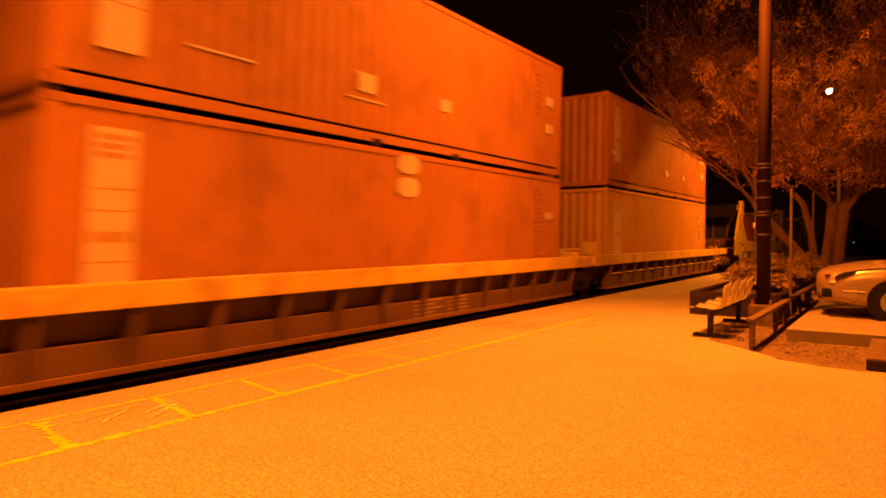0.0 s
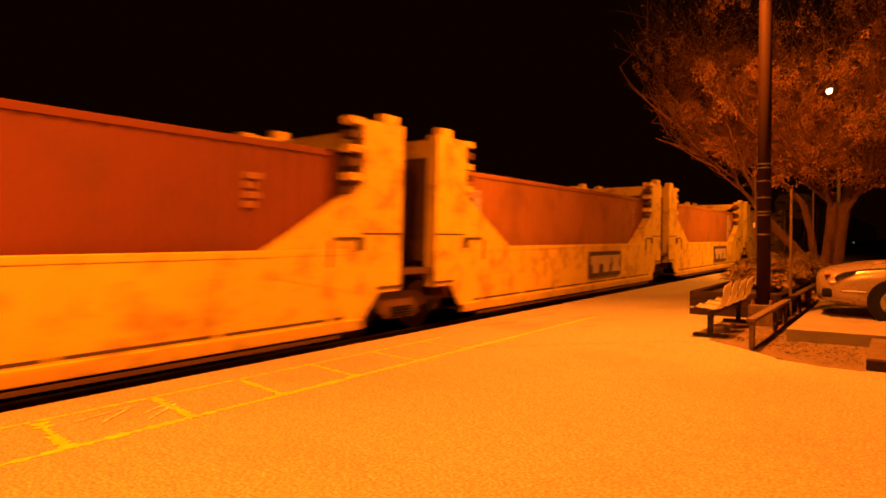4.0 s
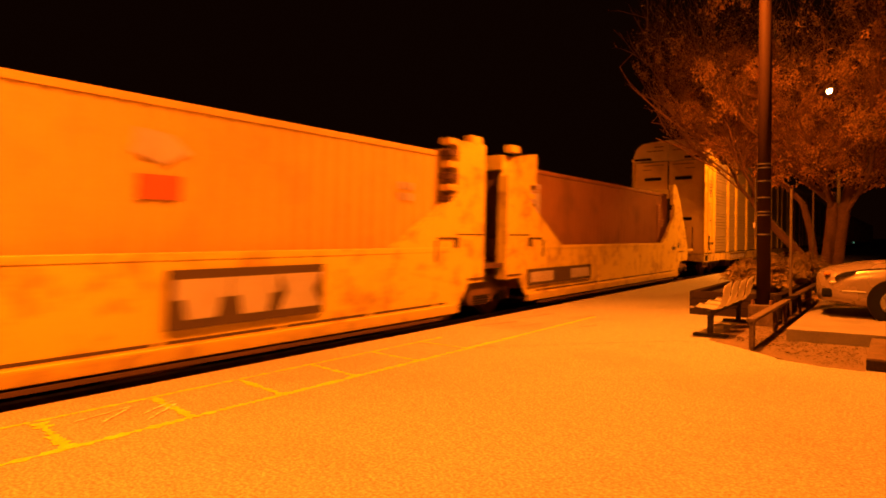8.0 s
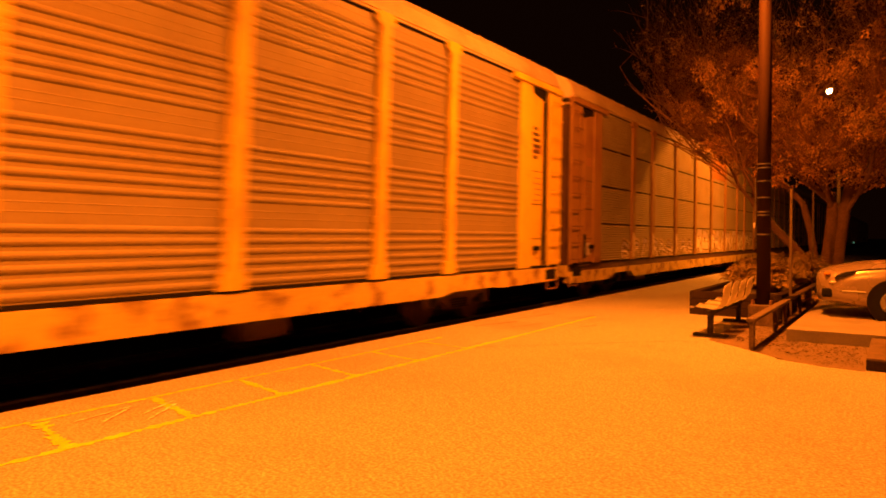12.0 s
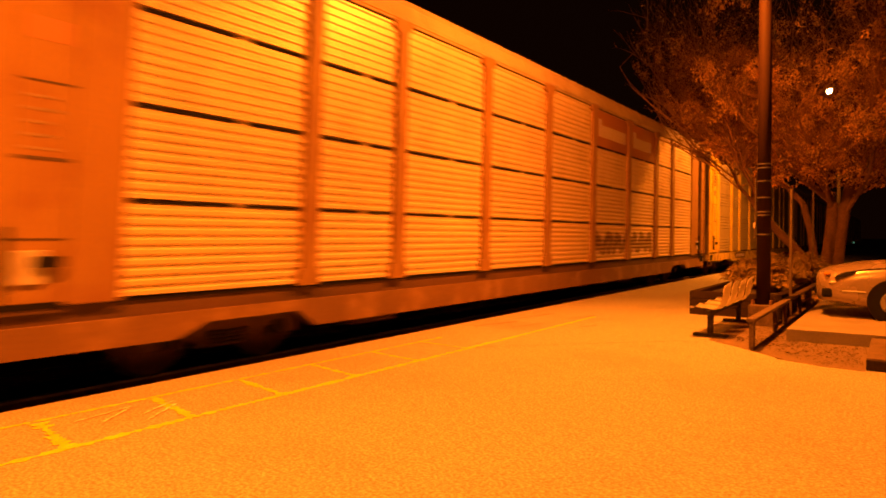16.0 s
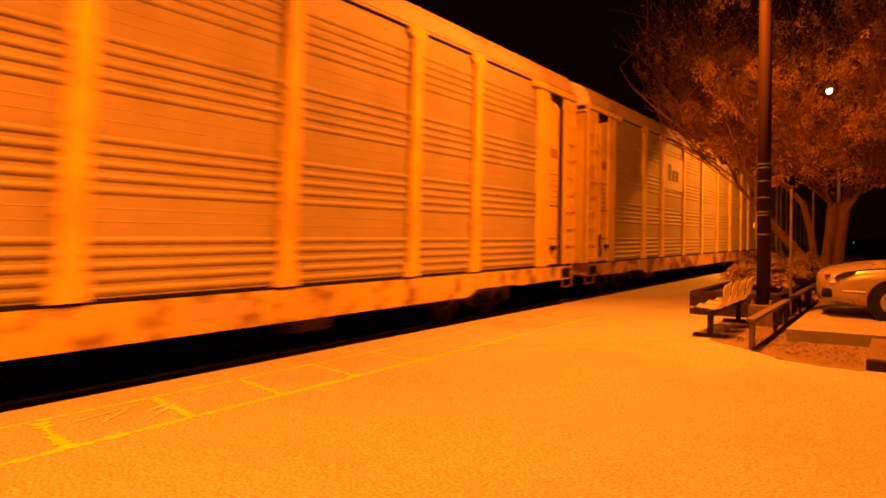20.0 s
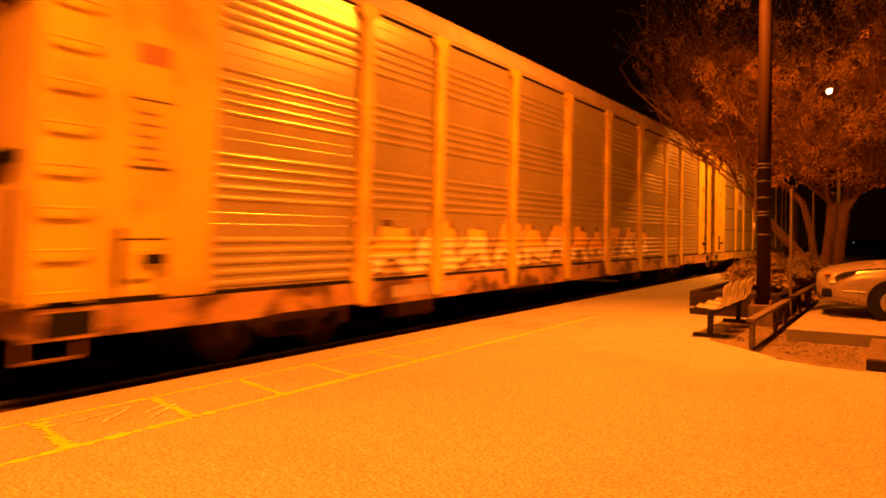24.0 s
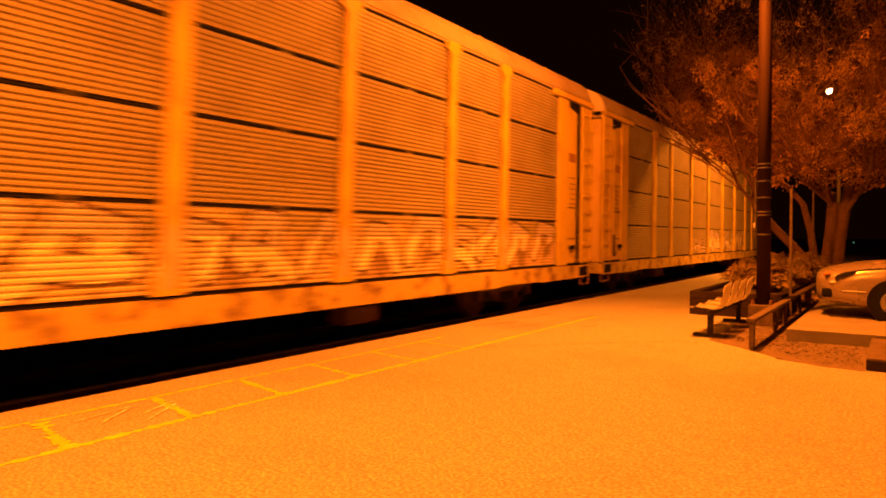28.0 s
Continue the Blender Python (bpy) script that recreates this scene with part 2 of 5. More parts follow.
def prism(bm, pts, y0, y1):
    """Outline in (x, z), run along y."""
    a = [bm.verts.new((x, y0, z)) for x, z in pts]
    b = [bm.verts.new((x, y1, z)) for x, z in pts]
    bm.faces.new(a), bm.faces.new(b[::-1])
    k = len(pts)
    for i in range(k):
        j = (i + 1) % k
        bm.faces.new((a[j], a[i], b[i], b[j]))
    bmesh.ops.recalc_face_normals(bm, faces=bm.faces)


def mesh_of(name, bm, material, smooth=False):
    me = bpy.data.meshes.new(name)
    bm.to_mesh(me)
    bm.free()
    me.materials.append(M[material])
    if smooth:
        for p in me.polygons:
            p.use_smooth = True
    return me


def part(name, bm, material, parent, label="", smooth=False):
    ob = new(name, mesh_of(name, bm, material, smooth))
    ob.parent = parent
    return tagged(ob, label, kind="stuff" if name == "lettering" else "")


def piece(name, me, parent, m=None):
    ob = new(name, me)
    ob.parent = parent
    if m is not None:
        ob.matrix_basis = m
    return ob


def thing(name, label, category, m=None, group="", kind=""):
    ob = new(name)
    ob.empty_display_size = 0.2
    if m is not None:
        ob.matrix_basis = m
    return tagged(ob, label, category, group, kind)


def solo(name, bm, material, label, category, m=None, group="", kind="", smooth=False):
    ob = new(name, mesh_of(name, bm, material, smooth))
    if m is not None:
        ob.matrix_basis = m
    return tagged(ob, label, category, group, kind)


def one_box(name, material, parent, x0, x1, y0, y1, z0, z1, bevel=0.0, label=""):
    bm = bmesh.new()
    box(bm, x0, x1, y0, y1, z0, z1, bevel)
    return part(name, bm, material, parent, label)


# ---- ground, platform and track ----
EDGE_X = -6.62
bm = bmesh.new()
prism(bm, [(-3000, -0.55), (EDGE_X + 0.25, -0.55), (EDGE_X + 0.25, -0.02), (3000, -0.02), (3000, -1.2), (-3000, -1.2)], -3000, 3000)
solo("ground", bm, "ground", "dark ground beside the railway line", "ground", kind="structure")

bm = bmesh.new()
box(bm, EDGE_X, 14.0, -40.0, 9.3, -0.5, 0.0)
box(bm, EDGE_X, -1.3, 9.3, 70.0, -0.5, 0.0)
solo("pavement", bm, "platform", "worn asphalt platform beside the track", "platform", kind="structure")

bm = bmesh.new()
prism(bm, [(TRACK_X - 2.6, -0.549), (TRACK_X - 1.9, -0.36), (TRACK_X + 1.5, -0.36), (EDGE_X - 0.004, -0.45), (EDGE_X - 0.004, -0.549)], -60, 260)
solo("track_bed", bm, "ballast", "dark stone ballast under the track", "track bed", kind="structure")

bm = bmesh.new()
for i in range(500):
    y = -50 + i * 0.55
    box(bm, TRACK_X - 1.3, TRACK_X + 1.3, y, y + 0.22, -0.42, -0.31)
solo("sleepers", bm, "timber", "dark wooden sleepers under the rails", "sleepers", kind="stuff")
for sx in (-0.7525, 0.7525):
    rl = thing("rail", "polished steel rail on wooden sleepers", "rail", pose(TRACK_X + sx, 0, 0), group="track rails")
    for nm, pts, mt in (("rail_head", [(0.036, -0.19), (0.036, RAIL_Z - 0.012), (0.026, RAIL_Z - 0.004), (-0.026, RAIL_Z - 0.004), (-0.036, RAIL_Z - 0.012), (-0.036, -0.19)], "steel"),
                        ("rail_web", [(0.009, -0.28), (0.009, -0.19), (-0.009, -0.19), (-0.009, -0.28)], "rust"),
                        ("rail_foot", [(0.07, -0.31), (0.07, -0.297), (0.009, -0.28), (-0.009, -0.28), (-0.07, -0.297), (-0.07, -0.31)], "rust")):
        bm = bmesh.new()
        prism(bm, pts, -60, 260)
        part(nm, bm, mt, rl)


# ---- trucks and wheels ----
def wheelset_mesh():
    bm = bmesh.new()
    tube(bm, (-0.95, 0, 0), (0.95, 0, 0), 0.075, seg=12)
    for s in (-1, 1):
        c = s * 0.755
        tube(bm, (c - 0.06, 0, 0), (c + 0.06, 0, 0), 0.455, seg=32)
        tube(bm, (c - s * 0.09, 0, 0), (c - s * 0.06, 0, 0), 0.48, seg=32)
        tube(bm, (c + s * 0.06, 0, 0), (c + s * 0.1, 0, 0), 0.17, 0.13, seg=16)
        for k in range(4):
            a = k * math.pi / 2
            tube(bm, (c + s * 0.055, 0.3 * math.cos(a), 0.3 * math.sin(a)), (c + s * 0.075, 0.3 * math.cos(a), 0.3 * math.sin(a)), 0.05, seg=8)
    return mesh_of("wheelset", bm, "rust")


def sideframe_mesh():
    bm = bmesh.new()
    for s in (-1, 1):
        x0, x1 = sorted((s * 0.98, s * 1.12))
        slab(bm, [(-1.2, 0.36), (-1.2, 0.62), (-0.75, 0.64), (-0.45, 0.78), (0.45, 0.78), (0.75, 0.64), (1.2, 0.62), (1.2, 0.36), (0.95, 0.36), (0.7, 0.52), (0.34, 0.3), (-0.34, 0.3), (-0.7, 0.52), (-0.95, 0.36)], x0, x1)
    box(bm, -1.05, 1.05, -0.2, 0.2, 0.4, 0.66)
    return mesh_of("side_frame", bm, "rust")


def spring_mesh():
    bm = bmesh.new()
    for s in (-1, 1):
        for y in (-0.2, 0.0, 0.2):
            for k in range(4):
                tube(bm, (s * 1.14, y, 0.33 + k * 0.05), (s * 1.14, y, 0.36 + k * 0.05), 0.075, seg=10)
    return mesh_of("spring_nest", bm, "darkmetal")


def bearing_mesh():
    bm = bmesh.new()
    tube(bm, (0.96, 0, 0.457), (1.17, 0, 0.457), 0.11, seg=12)
    return mesh_of("bearing", bm, "darkmetal")


WHEEL, FRAME_ME, SPRING, BEARING = wheelset_mesh(), sideframe_mesh(), spring_mesh(), bearing_mesh()


def truck(parent, y):
    t = piece("truck", FRAME_ME, parent, pose(0, y, 0))
    tagged(piece("spring_nest", SPRING, t), kind="stuff")
    for dy in (-0.87, 0.87):
        w = piece("wheelset", WHEEL, t, pose(0, dy, 0.457))
        spinners.append((w, dy))
        piece("bearing", BEARING, t, pose(0, dy, 0))
        piece("bearing", BEARING, t, pose(0, dy, 0, 0, 0, 180))
    return t


# ---- containers ----
def corrugated(y0, y1, z0, z1, x, depth=0.036, pitch=0.278):
    """A side sheet with upright trapezoid ribs, seen from +x."""
    bm = bmesh.new()
    ys, k = [], int((y1 - y0) / pitch)
    p = (y1 - y0) / k
    for i in range(k):
        b = y0 + i * p
        ys += [(b, x), (b + 0.26 * p, x), (b + 0.5 * p, x - depth), (b + 0.76 * p, x - depth)]
    ys.append((y1, x))
    lo = [bm.verts.new((xx, y, z0)) for y, xx in ys]
    hi = [bm.verts.new((xx, y, z1)) for y, xx in ys]
    for i in range(len(ys) - 1):
        bm.faces.new((lo[i], lo[i + 1], hi[i + 1], hi[i]))
    return bm


def container(height, paint, label, y0, z, marks, L=12.19):
    hw = 1.219
    c = thing("shipping_container", label, "container")
    for s in (1, -1):
        bm = corrugated(0.12, L - 0.12, 0.2, height - 0.11, hw - 0.014, 0.03)
        if s < 0:
            bmesh.ops.scale(bm, vec=(-1, 1, 1), verts=bm.verts)
            bmesh.ops.reverse_faces(bm, faces=bm.faces)
        part("side_sheet", bm, paint, c)
        for nm, a, b in (("top_rail", height - 0.11, height - 0.01), ("bottom_rail", 0.0, 0.15)):
            one_box(nm, paint, c, s * hw - 0.05 if s > 0 else -hw, hw if s > 0 else -hw + 0.05, 0.1, L - 0.1, a, b, 0.008)
    one_box("roof", paint, c, -hw + 0.05, hw - 0.05, 0.1, L - 0.1, height - 0.06, height - 0.02)
    one_box("floor", "darkmetal", c, -hw + 0.05, hw - 0.05, 0.1, L - 0.1, 0.05, 0.15)
    for y in (0.0, L - 0.16):
        for s in (1, -1):
            x0, x1 = (hw - 0.12, hw) if s > 0 else (-hw, -hw + 0.12)
            one_box("corner_post", paint, c, x0, x1, y, y + 0.16, 0.12, height - 0.12, 0.01)
            for z0 in (0.0, height - 0.118):
                one_box("corner_casting", paint, c, x0 - (0.04 if s > 0 else 0), x1 + (0.04 if s < 0 else 0), y - 0.003, y + 0.163, z0, z0 + 0.118, 0.012)
    # front wall, ribbed, and door end with bars
    bm = corrugated(-hw + 0.12, hw - 0.12, 0.16, height - 0.12, 0, 0.045, 0.25)
    bmesh.ops.rotate(bm, verts=bm.verts, cent=(0, 0, 0), matrix=Matrix.Rotation(-math.pi / 2, 3, "Z"))
    bmesh.ops.translate(bm, verts=bm.verts, vec=(0, 0.03, 0))
    part("end_wall", bm, paint, c)
    one_box("front_header", paint, c, -hw + 0.12, hw - 0.12, 0.005, 0.1, height - 0.12, height - 0.01, 0.01)
    one_box("front_sill", paint, c, -hw + 0.12, hw - 0.12, 0.005, 0.1, 0.0, 0.16, 0.01)
    for s in (0, 1):
        d = one_box("door", paint, c, (-hw + 0.12) if s else 0.01, -0.01 if s else hw - 0.12, L - 0.07, L - 0.02, 0.05, height - 0.1, 0.01)
        for fx in (0.3, 0.75):
            bm = bmesh.new()
            xx = (hw - 0.12) * fx * (-1 if s else 1)
            tube(bm, (xx, L, 0.1), (xx, L, height - 0.14), 0.017, seg=8)
            part("lock_rod", bm, "steel", d)
    for nm, bm, mt in marks:
        part(nm, bm, mt, c)
    riders.append((c, TRACK_X, y0, z))
    return c


rnd = random.Random(4)
SX = 1.219 + 0.002       # just proud of a container's side


def panel_marks(y0, y1, z0, z1):
    """A pale notice panel: a framed table at its head, thin rules and one line of writing below."""
    bm = bmesh.new()
    box(bm, SX - 0.075, SX, y0, y1, z0, z1)
    out = [("notice_panel", bm, "mark")]
    bm = bmesh.new()
    h, w = z1 - z0, y1 - y0
    for k in range(3):
        y = y0 + 0.12 * w
        while y < y1 - 0.2 * w:
            d = rnd.uniform(0.14, 0.24) * w
            z = z1 - (0.035 + 0.05 * k) * h
            box(bm, SX, SX + 0.003, y, min(y + d, y1 - 0.08 * w), z - 0.032 * h, z)
            y += d + 0.05 * w
    y = y0 + 0.1 * w
    while y < y1 - 0.25 * w:
        d = rnd.uniform(0.1, 0.18) * w
        box(bm, SX, SX + 0.003, y, y + d, z0 + 0.37 * h, z0 + 0.43 * h)
        y += d + 0.04 * w
    for f in (0.26, 0.54, 0.66):
        box(bm, SX, SX + 0.002, y0 + 0.05 * w, y1 - 0.05 * w, z0 + f * h, z0 + (f + 0.008) * h)
    out.append(("lettering", bm, "faded"))
    return out


def text_bars(y0, z_top, rows, size, material="mark", name="lettering"):
    bm = bmesh.new()
    for k, n in enumerate(rows):
        y = y0
        for i in range(n):
            w = rnd.uniform(0.6, 0.95) * size
            box(bm, SX - 0.075, SX + 0.002, y, y + w, z_top - k * size * 1.5 - size, z_top - k * size * 1.5)
            y += size * 1.15
    return [(name, bm, material)]


H96, H86 = 2.896, 2.591


def plate(*outline):
    bm = bmesh.new()
    slab(bm, outline, SX - 0.075, SX + 0.002)
    return bm


def rect_plate(y0, y1, z0, z1):
    return plate((y0, z0), (y1, z0), (y1, z1), (y0, z1))


def stack_marks(lower, second):
    if second:          # the car behind: narrower notices, fewer marks
        out = panel_marks(0.68, 1.2 if lower else 1.1, 0.78, 2.5)
        if lower:
            out += text_bars(10.75, 2.3, (5, 4, 5), 0.12)
            out += text_bars(11.1, 1.6, (4, 3), 0.12)
        else:
            out.append(("emblem", rect_plate(0.42, 0.6, 1.0, 1.1), "mark"))
            out.append(("emblem", rect_plate(6.0, 6.3, 0.72, 0.95), "mark"))
            out.append(("emblem", rect_plate(8.3, 8.55, 0.74, 0.95), "mark"))
            out += text_bars(10.78, 2.55, (3, 3, 3, 3, 3, 3, 3, 3), 0.1, "faded")
            out.append(("emblem", rect_plate(11.35, 11.7, 1.72, 1.95), "mark"))
            out.append(("emblem", rect_plate(11.35, 11.7, 1.02, 1.25), "mark"))
        return out
    out = panel_marks(0.16, 0.7, 0.5, 2.58)
    if lower:
        for dz in (0.0, 0.42):
            out.append(("emblem", plate(*[(5.5 + a, 2.08 + b + dz) for a, b in ((0, 0.08), (0.12, 0), (0.48, 0), (0.6, 0.08), (0.6, 0.26), (0.48, 0.34), (0.12, 0.34), (0, 0.26))]), "mark"))
        out += text_bars(10.86, 2.6, (3,) * 14, 0.075, "faded")
        out += text_bars(10.9, 1.02, (3, 3), 0.12, "faded")
        out += text_bars(11.16, 2.02, (2, 2, 2, 2, 2), 0.075, "faded")
        out.append(("emblem", rect_plate(11.43, 11.78, 1.8, 1.97), "mark"))
        out.append(("emblem", rect_plate(5.9, 6.3, 0.74, 0.77), "mark"))
    else:
        out.append(("emblem", rect_plate(4.4, 4.82, 0.8, 1.12), "mark"))
        out.append(("emblem", rect_plate(6.72, 7.1, 0.84, 1.08), "mark"))
        out.append(("emblem", rect_plate(4.15, 5.1, 0.66, 0.69), "mark"))
        out.append(("emblem", rect_plate(1.3, 2.3, 0.78, 0.81), "mark"))
        out += text_bars(10.78, 2.5, (2, 3, 2, 3, 2, 1, 3, 2), 0.09, "faded")
        out.append(("emblem", rect_plate(11.35, 11.7, 1.72, 1.95), "mark"))
        out.append(("emblem", rect_plate(11.35, 11.7, 1.02, 1.25), "mark"))
    return out


S_Y = (2.3, 17.82)
LEAD = 0.36


def front_marks(lower, second):
    out = stack_marks(lower, second)
    if not second:
        for _, bm, _ in out:
            bmesh.ops.translate(bm, verts=bm.verts, vec=(0, LEAD, 0))
    return out


for y0 in S_Y:
    lead = LEAD if y0 < 9 else 0.0
    container(H96, "box_red" if y0 < 9 else "box_tan", "oxide red ribbed container riding in the well of a car" if y0 < 9 else "orange-tan ribbed container riding in the well of a car", y0 - lead, 0.27, front_marks(True, y0 > 9), 12.19 + lead).name = "shipping_container"
    c = container(H96, "box_red", "oxide red ribbed container stacked on another container", y0 - lead, 0.27 + H96 + 0.075, front_marks(False, y0 > 9), 12.19 + lead)
    for yy in (0.08, 12.11 + lead):
        for s in (1, -1):
            one_box("twist_lock", "darkmetal", c, s * 1.14 - 0.05, s * 1.14 + 0.05, yy - 0.06, yy + 0.06, -0.077, 0.004)
    for yy in (4.9 + lead, 7.3 + lead):
        one_box("lashing_block", "black", c, 1.15, 1.226, yy - 0.11, yy + 0.11, -0.07, 0.06, 0.01)


# ---- double-stack platform cars ----
def stack_car(y_start, y_end, w0, w1, text_y):
    """Deep side sills set in under a wide top chord, with tapered brackets; decks over the trucks."""
    c = thing("stack_car", "brown articulated stack car with a worn yellow top edge", "rail car")
    L = y_end - y_start
    for s in (1, -1):
        xa, xb = sorted((s * 1.2, s * 1.26))
        one_box("side_sill", "sill", c, xa, xb, w0, w1, 0.24, 0.95)
        xa, xb = sorted((s * 1.22, s * 1.535))
        one_box("top_chord", "deckedge", c, xa, xb, 0.0, L, 0.955, 1.24, 0.01)
        xa, xb = sorted((s * 1.2, s * 1.4))
        one_box("bottom_chord", "rust", c, xa, xb, w0, w1, 0.2, 0.28, 0.01)
        xa, xb = sorted((s * 1.26, s * 1.37))
        one_box("lower_plate", "sill", c, xa, xb, w0, w1, 0.28, 0.6, 0.008)
        k = int((w1 - w0) / 1.08)
        for i in range(k + 1):
            y = w0 + 0.05 + i * (w1 - w0 - 0.25) / k
            bm = bmesh.new()
            prism(bm, [(s * 1.26, 0.28), (s * 1.4, 0.28), (s * 1.5, 0.953), (s * 1.26, 0.953)], y, y + 0.1)
            part("stiffener", bm, "sill", c)
    yb = text_y
    for dy in (0.0, 1.05):
        bm = bmesh.new()
        for k2 in range(5):
            box(bm, 1.37, 1.376, yb + dy, yb + dy + 0.85 - rnd.uniform(0, 0.3), 0.56 - k2 * 0.075, 0.6 - k2 * 0.075)
        part("lettering", bm, "tag_dim", c, "dull unreadable data lines on the sill")
    one_box("well_floor", "darkmetal", c, -1.2, 1.2, w0, w1, 0.21, 0.26)
    for a, b in ((0.0, w0), (w1, L)):
        one_box("end_deck", "sill", c, -1.22, 1.22, a, b, 0.98, 1.14)
        one_box("centre_sill", "darkmetal", c, -0.35, 0.35, a, b, 0.7, 0.98)
    return c, L


c, L = stack_car(0.6, 15.9, 0.1, 14.4, 7.6)
for yy in (0.25, 14.55):
    one_box("equipment_box", "deckedge", c, 0.9, 1.3, yy, yy + 0.4, 1.14, 1.36, 0.02)
one_box("equipment_box", "sill", c, -0.6, 0.4, 14.6, 15.0, 1.14, 1.5, 0.03)
for yy, z in ((14.1, 1.38), (14.75, 1.3), (15.1, 1.42)):
    bm = bmesh.new()
    tube(bm, (-1.0, yy, z), (1.25, yy, z), 0.03, seg=8)
    part("cross_pipe", bm, "deckedge", c)
one_box("hand_brake", "rust", c, -0.2, 0.12, 15.0, 15.14, 1.14, 2.25, 0.02)
bm = bmesh.new()
tube(bm, (-0.04, 15.16, 2.0), (-0.04, 15.22, 2.0), 0.24, seg=16)
part("brake_wheel", bm, "rust", c)
truck(c, 15.65)
riders.append((c, TRACK_X, 0.6, RAIL_Z))
c, L = stack_car(16.15, 33.15, 1.35, 14.6, 6.9)
one_box("equipment_box", "deckedge", c, 0.8, 1.25, 0.85, 1.25, 1.24, 1.62, 0.02)
bm = bmesh.new()
tube(bm, (1.395, 1.4, 0.66), (1.395, 14.5, 0.66), 0.02, seg=8)
part("air_pipe", bm, "deckedge", c, "thin pale pipe along the sill")
one_box("equipment_box", "sill", c, -0.9, 0.7, 14.7, 15.0, 1.14, 1.5, 0.04)
bm = bmesh.new()
tube(bm, (0.55, 14.95, 1.52), (0.55, 15.75, 1.52), 0.24, seg=20)
for yy in (15.05, 15.62):
    tube(bm, (0.55, yy, 1.52), (0.55, yy + 0.05, 1.52), 0.255, seg=20)
part("air_tank", bm, "flatsill", c, "rounded dirty tank on the deck", True)
for yy in (15.1, 15.6):
    one_box("tank_saddle", "sill", c, 0.35, 0.75, yy - 0.05, yy + 0.05, 1.14, 1.34, 0.01)
bm = bmesh.new()
for z in (1.4, 1.62):
    tube(bm, (1.2, 15.8, z), (1.2, 16.9, z), 0.022, seg=6)
    tube(bm, (-0.9, 16.85, z), (1.2, 16.85, z), 0.022, seg=6)
for x, yy in ((-0.9, 16.85), (-0.2, 16.85), (0.5, 16.85), (1.2, 16.85), (1.2, 15.8)):
    tube(bm, (x, yy, 1.14), (x, yy, 1.64), 0.022, seg=6)
part("handrail", bm, "rust", c)
bm = bmesh.new()
box(bm, 0.85, 1.2, 16.15, 16.4, 1.14, 1.34, 0.03)
part("valve_box", bm, "deckedge", c)
for k, (yy, z) in enumerate(((14.2, 0.72), (14.4, 0.55), (15.0, 0.8))):
    bm = bmesh.new()
    pts = [(1.42, yy, z), (1.44, yy + 0.5, z - 0.1), (1.42, yy + 1.1, z + 0.03), (1.38, yy + 1.7, z + 0.02)]
    for a, b in zip(pts[:-1], pts[1:]):
        tube(bm, a, b, 0.022, seg=6)
    part("brake_pipe", bm, "deckedge", c)
truck(c, 15.4)
one_box("coupler", "rust", c, -0.12, 0.12, 16.9, 18.0, 0.7, 0.98)
riders.append((c, TRACK_X, 16.15, RAIL_Z))


